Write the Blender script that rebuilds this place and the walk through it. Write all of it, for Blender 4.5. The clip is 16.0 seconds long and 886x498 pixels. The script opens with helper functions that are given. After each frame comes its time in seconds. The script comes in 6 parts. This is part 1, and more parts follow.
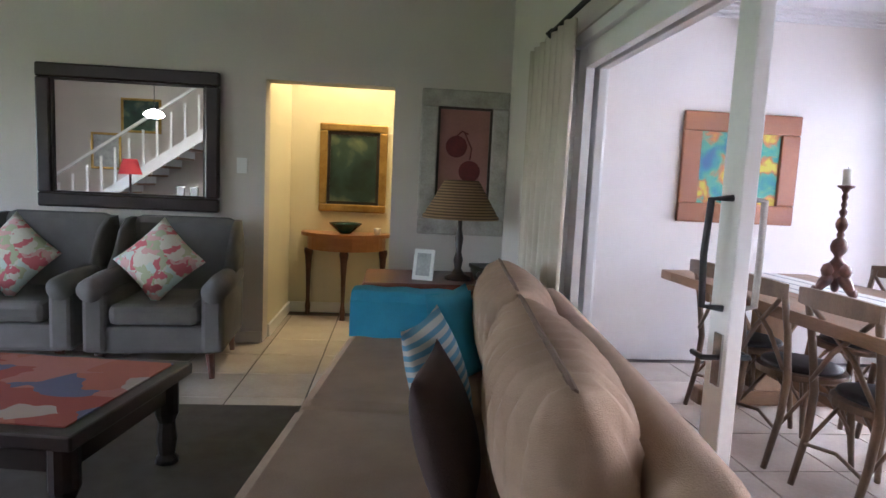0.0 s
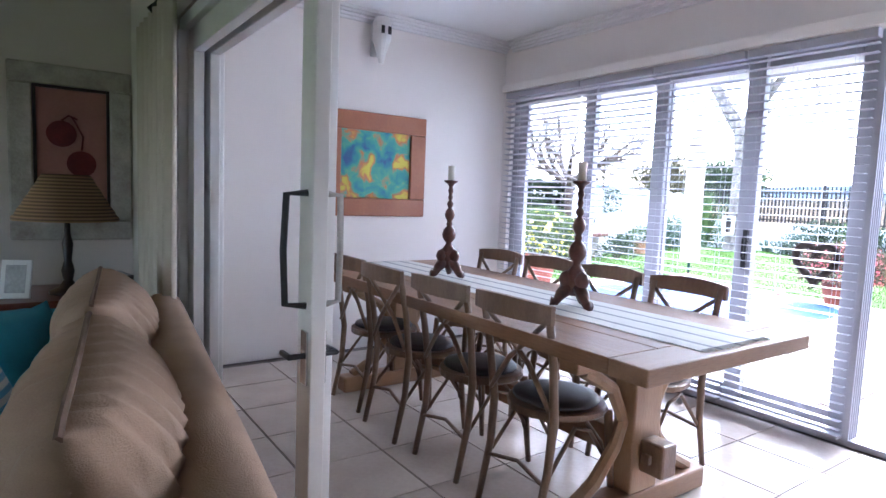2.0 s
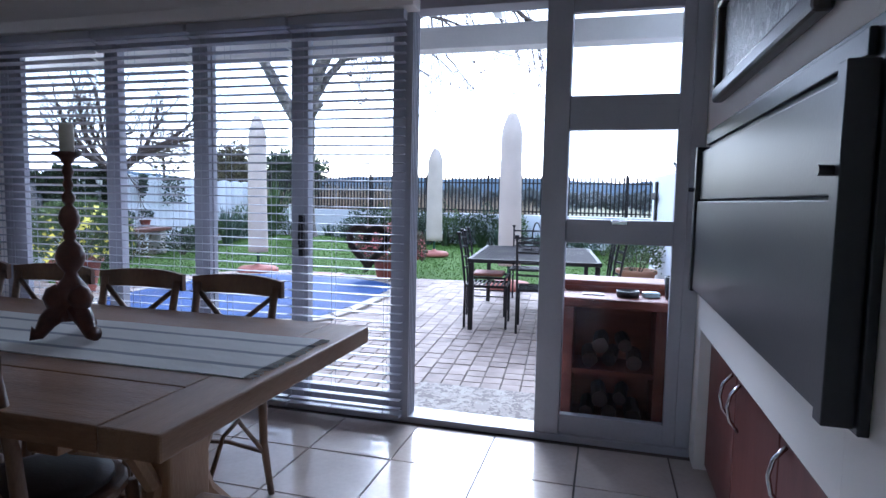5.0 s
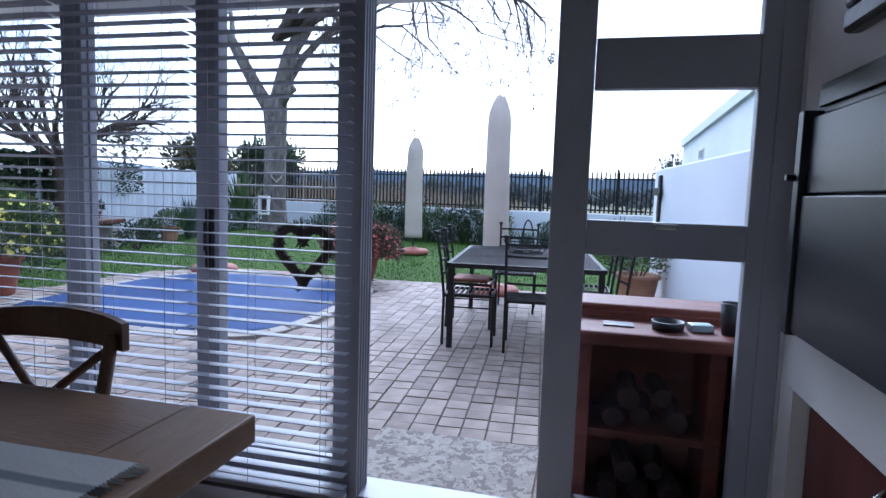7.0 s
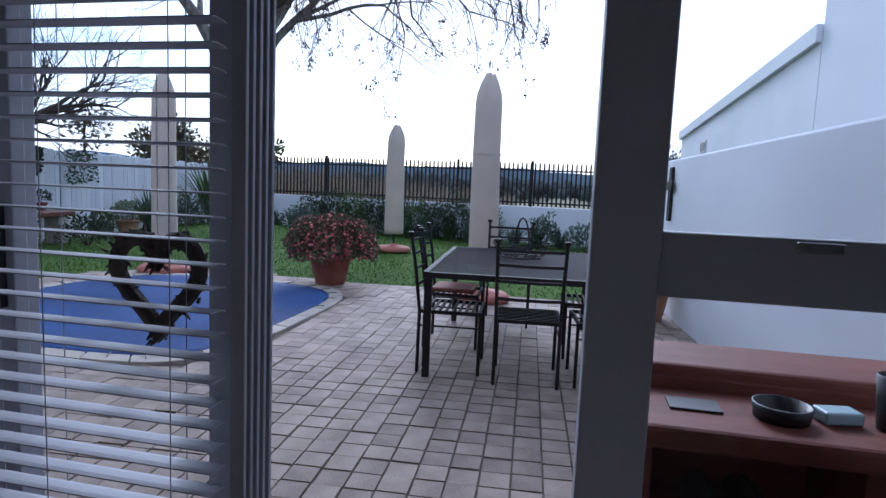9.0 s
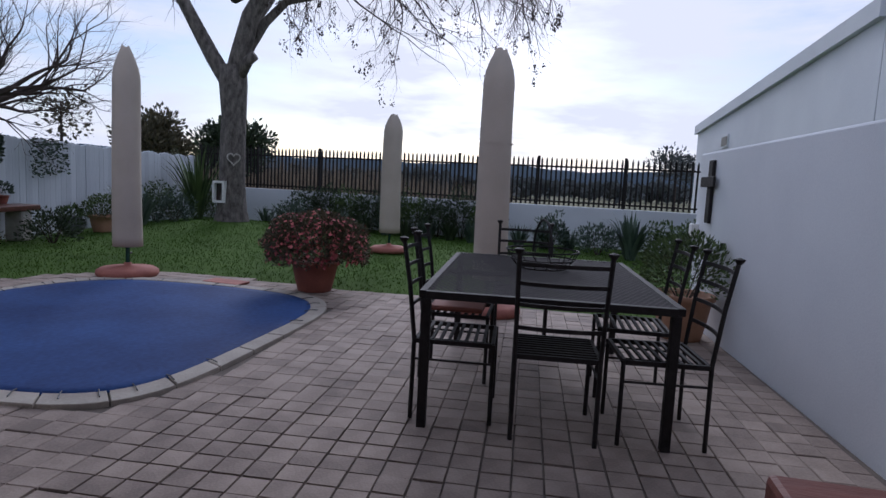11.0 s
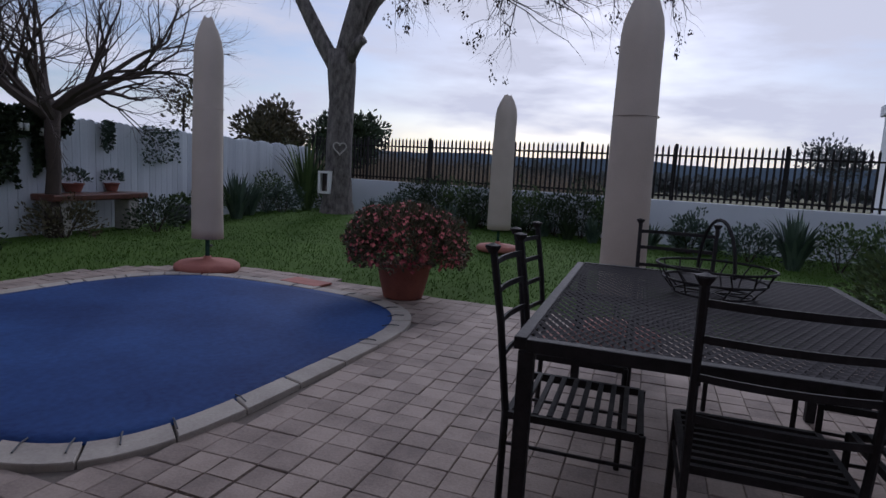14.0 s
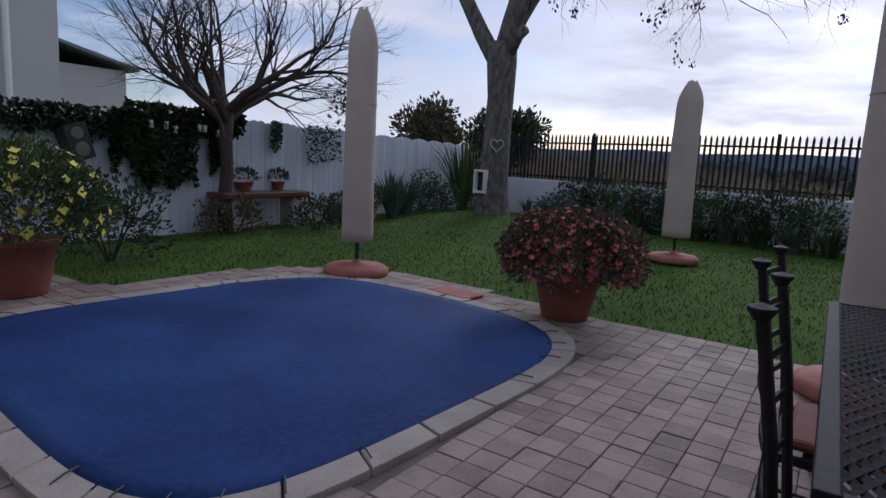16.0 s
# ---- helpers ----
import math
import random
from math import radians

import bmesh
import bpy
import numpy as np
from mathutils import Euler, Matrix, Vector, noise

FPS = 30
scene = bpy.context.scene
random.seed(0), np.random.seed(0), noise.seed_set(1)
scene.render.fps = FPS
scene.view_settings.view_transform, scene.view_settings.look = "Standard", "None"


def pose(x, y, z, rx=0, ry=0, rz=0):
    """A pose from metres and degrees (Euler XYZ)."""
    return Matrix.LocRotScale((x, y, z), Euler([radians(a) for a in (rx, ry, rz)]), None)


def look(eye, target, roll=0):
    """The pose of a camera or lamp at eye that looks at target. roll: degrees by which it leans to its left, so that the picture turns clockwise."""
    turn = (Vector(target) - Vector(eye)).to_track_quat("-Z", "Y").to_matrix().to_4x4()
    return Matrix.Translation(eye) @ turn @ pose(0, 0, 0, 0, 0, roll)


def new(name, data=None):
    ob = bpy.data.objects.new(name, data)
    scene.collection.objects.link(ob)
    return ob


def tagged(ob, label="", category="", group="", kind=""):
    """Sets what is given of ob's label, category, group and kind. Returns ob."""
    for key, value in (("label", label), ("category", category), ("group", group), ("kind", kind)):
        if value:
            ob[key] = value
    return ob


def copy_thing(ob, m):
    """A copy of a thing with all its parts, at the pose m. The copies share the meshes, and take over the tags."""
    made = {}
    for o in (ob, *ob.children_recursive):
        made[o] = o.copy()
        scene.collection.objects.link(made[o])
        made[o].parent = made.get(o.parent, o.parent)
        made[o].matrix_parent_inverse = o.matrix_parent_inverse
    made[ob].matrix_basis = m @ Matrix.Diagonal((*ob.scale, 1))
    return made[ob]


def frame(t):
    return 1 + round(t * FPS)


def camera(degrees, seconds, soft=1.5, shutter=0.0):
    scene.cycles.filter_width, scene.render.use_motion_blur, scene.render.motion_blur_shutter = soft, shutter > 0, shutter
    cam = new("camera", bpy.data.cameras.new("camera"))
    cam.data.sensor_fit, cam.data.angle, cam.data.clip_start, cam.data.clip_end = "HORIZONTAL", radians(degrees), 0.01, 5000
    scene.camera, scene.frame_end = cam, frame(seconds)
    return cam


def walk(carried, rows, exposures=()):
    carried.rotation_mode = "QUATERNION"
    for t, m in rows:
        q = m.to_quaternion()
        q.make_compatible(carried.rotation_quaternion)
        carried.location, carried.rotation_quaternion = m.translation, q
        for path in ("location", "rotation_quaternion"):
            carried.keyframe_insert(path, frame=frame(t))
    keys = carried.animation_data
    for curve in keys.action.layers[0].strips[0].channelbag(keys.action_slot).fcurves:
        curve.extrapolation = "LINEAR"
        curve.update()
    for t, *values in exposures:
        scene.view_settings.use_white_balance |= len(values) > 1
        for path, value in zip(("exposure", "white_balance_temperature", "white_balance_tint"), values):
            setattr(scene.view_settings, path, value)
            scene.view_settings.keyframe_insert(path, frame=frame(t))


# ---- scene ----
cam = camera(74.0, 16.0)
METRES, EYE, TILT, LEAN, TURN = 6.4, 1.22, 0.0, 0.0, 1.0
PATH = [
    (0, (0.208, 0.335, 1.306), (0.387, 2.316, 1.093), 2.7),
    (0.5, (0.286, 0.313, 1.303), (0.748, 2.249, 1.102), 2.6),
    (1, (0.384, 0.325, 1.3), (1.11, 2.179, 1.111), 2.5),
    (1.5, (0.458, 0.348, 1.309), (1.386, 2.11, 1.123), 2.4),
    (1.8, (0.502, 0.379, 1.299), (1.569, 2.062, 1.125), 2.5),
    (2, (0.532, 0.367, 1.318), (1.675, 1.998, 1.136), 2.3),
    (2.5, (0.586, 0.432, 1.324), (1.951, 1.882, 1.148), 2.0),
    (3, (0.618, 0.476, 1.337), (2.236, 1.64, 1.167), 1.6),
    (3.5, (0.644, 0.493, 1.319), (2.423, 1.393, 1.157), 1.4),
    (4, (0.729, 0.518, 1.322), (2.607, 1.184, 1.152), 1.4),
    (4.2, (0.806, 0.536, 1.31), (2.702, 1.149, 1.145), 1.2),
    (6.5, (1.86, 0.769, 1.273), (3.794, 1.246, 1.092), 1.5),
    (7, (2.122, 0.814, 1.27), (4.058, 1.28, 1.083), 1.9),
    (7.5, (2.372, 0.87, 1.275), (4.311, 1.32, 1.08), 2.2),
    (8, (2.659, 0.903, 1.258), (4.6, 1.339, 1.059), 2.2),
    (8.5, (2.868, 0.918, 1.251), (4.811, 1.344, 1.046), 2.5),
    (9, (3.125, 0.978, 1.26), (5.069, 1.399, 1.053), 2.4),
    (11.5, (4.289, 1.26, 1.224), (6.231, 1.681, 1.002), 3.1),
    (12, (4.51, 1.313, 1.212), (6.444, 1.769, 0.98), 3.0),
    (12.5, (4.704, 1.357, 1.204), (6.62, 1.882, 0.969), 3.2),
    (13, (4.895, 1.42, 1.183), (6.786, 2.024, 0.942), 3.2),
    (13.5, (5.096, 1.463, 1.174), (6.959, 2.147, 0.925), 3.2),
    (14, (5.299, 1.469, 1.166), (7.119, 2.256, 0.91), 3.3),
    (14.5, (5.459, 1.546, 1.171), (7.223, 2.449, 0.902), 3.2),
    (15, (5.629, 1.672, 1.176), (7.34, 2.67, 0.9), 3.3),
    (15.5, (5.773, 1.778, 1.169), (7.427, 2.866, 0.886), 3.2),
    (16, (5.922, 1.882, 1.172), (7.473, 3.111, 0.88), 3.1),
]
SKY_PART, CLOUD = 1.0, 9.0
EXPOSURES = [(0, 5.05, 5450, 18), (1, 4.85, 5350, 17), (2, 4.4, 5200, 15), (3, 3.7, 5050, 14), (4.2, 2.65, 4950, 13), (6.3, 1.7, 4850, 12), (9, 0.8, 5000, 13), (11.5, -0.35, 5550, 19), (12.2, -0.6, 5450, 20), (16, -0.35, 5550, 20)]
walk(cam, [(t, look(eye, target, roll)) for t, eye, target, roll in PATH], EXPOSURES)

# ---- world and sun ----
world = bpy.data.worlds.new("sky")
scene.world = world
world.use_nodes = True
wn, wl = world.node_tree.nodes, world.node_tree.links
wn.clear()
w_out = wn.new("ShaderNodeOutputWorld")
w_bg = wn.new("ShaderNodeBackground")
w_sky = wn.new("ShaderNodeTexSky")
w_sky.sky_type, w_sky.sun_disc = "NISHITA", False
w_sky.sun_elevation, w_sky.sun_rotation = radians(31), radians(80)
w_scale = wn.new("ShaderNodeVectorMath")
w_scale.operation = "SCALE"
w_scale.inputs["Scale"].default_value = SKY_PART
w_tc = wn.new("ShaderNodeTexCoord")
w_map = wn.new("ShaderNodeMapping")
w_map.inputs["Scale"].default_value = (1.6, 1.3, 6.0)
w_map.inputs["Rotation"].default_value = (0.06, 0.1, 0.3)
w_noise = wn.new("ShaderNodeTexNoise")
w_noise.inputs["Scale"].default_value, w_noise.inputs["Detail"].default_value = 2.3, 8
w_noise.inputs["Roughness"].default_value = 0.55
w_ramp = wn.new("ShaderNodeValToRGB")
w_ramp.color_ramp.elements[0].position, w_ramp.color_ramp.elements[1].position = 0.39, 0.60
w_mix = wn.new("ShaderNodeMix")
w_mix.data_type = "RGBA"
w_mix.inputs["B"].default_value = (CLOUD, CLOUD * 0.985, CLOUD * 0.98, 1)
wl.new(w_tc.outputs["Generated"], w_map.inputs["Vector"])
wl.new(w_map.outputs["Vector"], w_noise.inputs["Vector"])
wl.new(w_noise.outputs["Fac"], w_ramp.inputs["Fac"])
wl.new(w_sky.outputs["Color"], w_scale.inputs[0])
wl.new(w_ramp.outputs["Color"], w_mix.inputs["Factor"])
wl.new(w_scale.outputs["Vector"], w_mix.inputs["A"])
wl.new(w_mix.outputs["Result"], w_bg.inputs["Color"])
w_bg.inputs["Strength"].default_value = 0.1
wl.new(w_bg.outputs["Background"], w_out.inputs["Surface"])

sun = new("sun", bpy.data.lights.new("sun", "SUN"))
sun.data.energy, sun.data.angle, sun.data.color = 1.6, radians(25), (1, 0.97, 0.93)
sun.matrix_world = look((40, 8, 25), (0, 0, 0))


# ---- materials ----
def mat(name, c1, c2=None, scale=3.0, rough=0.6, bump=0.15, fine=60.0, metal=0.0, stretch=(1, 1, 1), vary=0.0, island=0.0, coat=0.0, spec=0.5):
    m = bpy.data.materials.new(name)
    m.use_nodes = True
    n, l = m.node_tree.nodes, m.node_tree.links
    b = n["Principled BSDF"]
    c2 = c2 or tuple(v * 0.8 for v in c1)
    tc, mp = n.new("ShaderNodeTexCoord"), n.new("ShaderNodeMapping")
    mp.inputs["Scale"].default_value = stretch
    l.new(tc.outputs["Object"], mp.inputs["Vector"])
    big, small = n.new("ShaderNodeTexNoise"), n.new("ShaderNodeTexNoise")
    big.inputs["Scale"].default_value, big.inputs["Detail"].default_value = scale, 5
    small.inputs["Scale"].default_value, small.inputs["Detail"].default_value = fine, 3
    l.new(mp.outputs["Vector"], big.inputs["Vector"])
    l.new(mp.outputs["Vector"], small.inputs["Vector"])
    add = n.new("ShaderNodeMath")
    add.operation = "MULTIPLY_ADD"
    add.inputs[1].default_value = 0.45
    l.new(small.outputs["Fac"], add.inputs[0])
    l.new(big.outputs["Fac"], add.inputs[2])
    fac = add.outputs[0]
    if vary or island:
        src = n.new("ShaderNodeObjectInfo").outputs["Random"] if vary else n.new("ShaderNodeNewGeometry").outputs["Random Per Island"]
        v = n.new("ShaderNodeMath")
        v.operation = "MULTIPLY_ADD"
        v.inputs[1].default_value = vary or island
        l.new(src, v.inputs[0])
        l.new(fac, v.inputs[2])
        off = n.new("ShaderNodeMath")
        off.operation = "SUBTRACT"
        off.inputs[1].default_value = (vary or island) * 0.5
        l.new(v.outputs[0], off.inputs[0])
        fac = off.outputs[0]
    r = n.new("ShaderNodeValToRGB")
    r.color_ramp.elements[0].position, r.color_ramp.elements[1].position = 0.42, 0.98
    r.color_ramp.elements[0].color, r.color_ramp.elements[1].color = (*c2, 1), (*c1, 1)
    l.new(fac, r.inputs["Fac"])
    l.new(r.outputs["Color"], b.inputs["Base Color"])
    b.inputs["Roughness"].default_value, b.inputs["Metallic"].default_value = rough, metal
    b.inputs["Specular IOR Level"].default_value = spec
    b.inputs["Coat Weight"].default_value = coat
    if bump:
        bp = n.new("ShaderNodeBump")
        bp.inputs["Strength"].default_value, bp.inputs["Distance"].default_value = bump, 0.01
        l.new(add.outputs[0], bp.inputs["Height"])
        l.new(bp.outputs["Normal"], b.inputs["Normal"])
    return m


def patches(name, colours, scale, rough=0.7, stretch=(1, 1, 1), kind="VORONOI", bump=0.1):
    """Blots of several colours: woven rugs, painted canvases, printed cushions."""
    m = bpy.data.materials.new(name)
    m.use_nodes = True
    n, l = m.node_tree.nodes, m.node_tree.links
    b = n["Principled BSDF"]
    tc, mp = n.new("ShaderNodeTexCoord"), n.new("ShaderNodeMapping")
    mp.inputs["Scale"].default_value = stretch
    l.new(tc.outputs["Object"], mp.inputs["Vector"])
    w = n.new("ShaderNodeTexNoise")
    w.inputs["Scale"].default_value = scale * 0.8
    mx = n.new("ShaderNodeVectorMath")
    mx.operation = "MULTIPLY_ADD"
    mx.inputs[1].default_value = (0.25, 0.25, 0.25)
    l.new(mp.outputs["Vector"], w.inputs["Vector"])
    l.new(w.outputs["Color"], mx.inputs[0])
    l.new(mp.outputs["Vector"], mx.inputs[2])
    if kind == "VORONOI":
        t = n.new("ShaderNodeTexVoronoi")
        t.inputs["Scale"].default_value = scale
        sep = n.new("ShaderNodeSeparateColor")
        l.new(mx.outputs["Vector"], t.inputs["Vector"])
        l.new(t.outputs["Color"], sep.inputs["Color"])
        fac = sep.outputs["Red"]
    else:
        t = n.new("ShaderNodeTexNoise")
        t.inputs["Scale"].default_value, t.inputs["Detail"].default_value = scale, 4
        l.new(mx.outputs["Vector"], t.inputs["Vector"])
        st = n.new("ShaderNodeMapRange")
        st.inputs["From Min"].default_value, st.inputs["From Max"].default_value = 0.3, 0.7
        l.new(t.outputs["Fac"], st.inputs["Value"])
        fac = st.outputs["Result"]
    r = n.new("ShaderNodeValToRGB")
    r.color_ramp.interpolation = "LINEAR" if kind != "VORONOI" else "CONSTANT"
    while len(r.color_ramp.elements) < len(colours):
        r.color_ramp.elements.new(0.5)
    for i, c in enumerate(colours):
        r.color_ramp.elements[i].position = i / len(colours)
        r.color_ramp.elements[i].color = (*c, 1)
    l.new(fac, r.inputs["Fac"])
    l.new(r.outputs["Color"], b.inputs["Base Color"])
    b.inputs["Roughness"].default_value = rough
    fn = n.new("ShaderNodeTexNoise")
    fn.inputs["Scale"].default_value = 150
    l.new(tc.outputs["Object"], fn.inputs["Vector"])
    bp = n.new("ShaderNodeBump")
    bp.inputs["Strength"].default_value, bp.inputs["Distance"].default_value = bump, 0.005
    l.new(fn.outputs["Fac"], bp.inputs["Height"])
    l.new(bp.outputs["Normal"], b.inputs["Normal"])
    return m


def stripes(name, c1, c2, scale, axis="Y", rough=0.9, sharp=0.1, mid=0.5):
    m = mat(name, c1, c1, 10, rough, 0.2, 150)
    n, l = m.node_tree.nodes, m.node_tree.links
    tc, wv, r = n.new("ShaderNodeTexCoord"), n.new("ShaderNodeTexWave"), n.new("ShaderNodeValToRGB")
    wv.bands_direction = axis
    wv.inputs["Scale"].default_value = scale
    l.new(tc.outputs["Object"], wv.inputs["Vector"])
    l.new(wv.outputs["Fac"], r.inputs["Fac"])
    r.color_ramp.elements[0].position, r.color_ramp.elements[1].position = mid - sharp, mid + sharp
    r.color_ramp.elements[0].color, r.color_ramp.elements[1].color = (*c2, 1), (*c1, 1)
    l.new(r.outputs["Color"], n["Principled BSDF"].inputs["Base Color"])
    return m


def glow(name, c, strength):
    m = bpy.data.materials.new(name)
    m.use_nodes = True
    b = m.node_tree.nodes["Principled BSDF"]
    b.inputs["Base Color"].default_value = (*c, 1)
    b.inputs["Emission Color"].default_value, b.inputs["Emission Strength"].default_value = (*c, 1), strength
    return m


def clear(name, rough=0.0, tint=(1, 1, 1), gloss=0.008):
    m = bpy.data.materials.new(name)
    m.use_nodes = True
    n, l = m.node_tree.nodes, m.node_tree.links
    n.clear()
    o, t, g, x = (n.new("ShaderNode" + k) for k in ("OutputMaterial", "BsdfTransparent", "BsdfGlossy", "MixShader"))
    t.inputs["Color"].default_value = (*tint, 1)
    g.inputs["Roughness"].default_value = rough
    x.inputs["Fac"].default_value = gloss
    l.new(t.outputs["BSDF"], x.inputs[1])
    l.new(g.outputs["BSDF"], x.inputs[2])
    l.new(x.outputs["Shader"], o.inputs["Surface"])
    return m


M_WALL = mat("wall_paint", (0.62, 0.56, 0.50), (0.56, 0.51, 0.46), 1.5, 0.85, 0.05, 120)
M_DWALL = mat("cream_paint", (0.84, 0.80, 0.76), (0.80, 0.76, 0.71), 1.5, 0.85, 0.05, 120)
M_ALC = mat("alcove_paint", (0.72, 0.66, 0.48), (0.68, 0.61, 0.44), 1.5, 0.85, 0.05, 120)
M_CEIL = mat("ceiling_paint", (0.82, 0.82, 0.81), (0.78, 0.78, 0.77), 1, 0.9, 0.03)
M_OUT = mat("white_plaster", (0.72, 0.74, 0.77), (0.60, 0.62, 0.66), 0.8, 0.9, 0.25, 90)
M_ALU = mat("powder_coated_frame", (0.44, 0.44, 0.48), (0.38, 0.38, 0.42), 4, 0.5, 0.02)
M_WHITE = mat("white_gloss_paint", (0.80, 0.79, 0.76), (0.72, 0.71, 0.69), 3, 0.4, 0.03)
M_TILE = mat("glazed_floor_tile", (0.60, 0.53, 0.46), (0.50, 0.43, 0.37), 5, 0.16, 0.03, 40, vary=0.3)
M_SAND = mat("joint_sand", (0.17, 0.14, 0.115), (0.10, 0.08, 0.07), 6, 1.0, 0.5)
M_GROUT = mat("dark_grout", (0.12, 0.10, 0.09), rough=0.9)
M_GLASS = clear("window_glass")
M_SLAT = mat("blind_slat", (0.46, 0.46, 0.50), (0.40, 0.40, 0.44), 6, 0.45, 0.02)
M_OAK = mat("recycled_oak", (0.33, 0.185, 0.10), (0.17, 0.09, 0.045), 2.2, 0.45, 0.35, 40, stretch=(5, 0.6, 5))
M_OAKX = mat("recycled_oak_cross", (0.37, 0.22, 0.12), (0.20, 0.11, 0.055), 2.2, 0.45, 0.35, 40, stretch=(0.6, 5, 5))
M_OAKZ = mat("recycled_oak_upright", (0.43, 0.28, 0.16), (0.26, 0.15, 0.08), 2.2, 0.5, 0.35, 40, stretch=(5, 5, 0.6))
M_CHAIR = mat("weathered_chair_wood", (0.25, 0.16, 0.10), (0.13, 0.08, 0.05), 6, 0.45, 0.25, 60, stretch=(3, 3, 1))
M_SEAT = mat("dark_seat_leather", (0.055, 0.05, 0.05), (0.03, 0.028, 0.03), 8, 0.45, 0.2, 120)
M_RUNNER = stripes("striped_runner_linen", (0.70, 0.70, 0.68), (0.28, 0.30, 0.33), 2.4, "X", 0.95, 0.04, 0.08)
M_DARKW = mat("dark_turned_wood", (0.14, 0.05, 0.03), (0.05, 0.02, 0.015), 14, 0.3, 0.3, 60)
M_WAX = mat("candle_wax", (0.80, 0.76, 0.66), rough=0.5)
M_ESPR = mat("espresso_wood", (0.035, 0.02, 0.017), (0.018, 0.012, 0.01), 6, 0.35, 0.15, 50)
M_MAHO = mat("mahogany", (0.17, 0.05, 0.03), (0.09, 0.025, 0.016), 4, 0.28, 0.12, 50, stretch=(1, 5, 5), coat=0.3)
M_YELW = mat("golden_yellowwood", (0.45, 0.20, 0.07), (0.32, 0.13, 0.05), 3, 0.3, 0.1, 50, stretch=(1, 6, 6))
M_GREY = mat("grey_linen", (0.17, 0.155, 0.145), (0.12, 0.11, 0.10), 5, 0.95, 0.35, 220)
M_BEIGE = mat("beige_corduroy", (0.37, 0.25, 0.165), (0.27, 0.18, 0.12), 5, 0.95, 0.5, 260, stretch=(1, 1, 2))
M_PIPE = mat("brown_piping_cord", (0.17, 0.105, 0.07), (0.10, 0.06, 0.04), 8, 0.95, 0.3, 200)
M_BROWNC = mat("dark_brown_fabric", (0.07, 0.04, 0.035), (0.04, 0.025, 0.022), 5, 0.95, 0.3, 200)
M_BLUE = mat("turquoise_throw", (0.06, 0.35, 0.52), (0.04, 0.25, 0.40), 6, 0.95, 0.5, 200)
M_BSTR = stripes("blue_grey_striped_fabric", (0.42, 0.42, 0.38), (0.10, 0.25, 0.36), 9, "Z")
M_FLORAL = patches("floral_print", [(0.62, 0.60, 0.50), (0.50, 0.58, 0.52), (0.55, 0.14, 0.16), (0.60, 0.57, 0.48), (0.60, 0.36, 0.33), (0.42, 0.45, 0.28)], 15, 0.9)
M_RUG = patches("kilim_rug", [(0.10, 0.28, 0.45), (0.40, 0.10, 0.06), (0.45, 0.38, 0.22), (0.05, 0.12, 0.25), (0.30, 0.20, 0.08)], 11, 0.95)
M_LRUG = mat("lounge_rug", (0.12, 0.10, 0.075), (0.08, 0.065, 0.05), 9, 1, 0.6, 180)
M_KILIM = patches("red_patchwork_top", [(0.32, 0.07, 0.05), (0.40, 0.16, 0.13), (0.12, 0.12, 0.22), (0.38, 0.12, 0.08), (0.42, 0.34, 0.30)], 6, 0.75)
M_ART = patches("abstract_canvas", [(0.03, 0.10, 0.26), (0.03, 0.20, 0.30), (0.05, 0.30, 0.27), (0.10, 0.38, 0.24), (0.52, 0.18, 0.06), (0.62, 0.55, 0.05)], 5.5, 0.5, kind="NOISE")
M_DARKART = patches("dark_oil_canvas", [(0.01, 0.012, 0.01), (0.015, 0.03, 0.02), (0.03, 0.06, 0.045), (0.16, 0.18, 0.10)], 2.4, 0.35, kind="NOISE")
M_PINKART = mat("faded_pink_print", (0.36, 0.17, 0.14), (0.28, 0.13, 0.11), 6, 0.6, 0.05)
M_POME = mat("crimson_print", (0.16, 0.02, 0.02), (0.08, 0.012, 0.012), 12, 0.6, 0.05)
M_RELIEF = patches("pewter_relief", [(0.05, 0.05, 0.05), (0.30, 0.30, 0.30), (0.12, 0.12, 0.12), (0.45, 0.45, 0.45)], 14, 0.35, kind="NOISE", bump=0.6)
M_ORANGEF = mat("orange_timber_frame", (0.38, 0.15, 0.06), (0.27, 0.09, 0.04), 3, 0.4, 0.15, 50)
M_GOLD = mat("gilt", (0.50, 0.32, 0.08), (0.28, 0.16, 0.04), 10, 0.35, 0.3, 60, metal=0.7)
M_LIME = mat("limewashed_wood", (0.50, 0.47, 0.42), (0.28, 0.25, 0.22), 9, 0.8, 0.5, 60)
M_MIRROR = mat("mirror", (0.9, 0.9, 0.9), (0.9, 0.9, 0.9), rough=0.0, bump=0, metal=1)
M_STEEL = mat("black_braai_steel", (0.022, 0.022, 0.027), (0.014, 0.014, 0.018), 3, 0.38, 0.05, 90)
M_CHROME = mat("brushed_steel", (0.55, 0.55, 0.55), rough=0.25, metal=1, bump=0.02)
M_REDCAB = mat("cherry_cabinet", (0.16, 0.045, 0.035), (0.10, 0.025, 0.02), 3, 0.4, 0.1, 50, stretch=(4, 4, 0.5))
M_SLATE = mat("slate_ledge", (0.07, 0.07, 0.075), (0.04, 0.04, 0.045), 5, 0.5, 0.3)
M_LINEN = mat("curtain_linen", (0.52, 0.46, 0.38), (0.44, 0.38, 0.31), 5, 0.95, 0.2, 200)
M_IRON = mat("black_wrought_iron", (0.028, 0.024, 0.024), (0.014, 0.012, 0.012), 20, 0.65, 0.3, 90, spec=0.2)
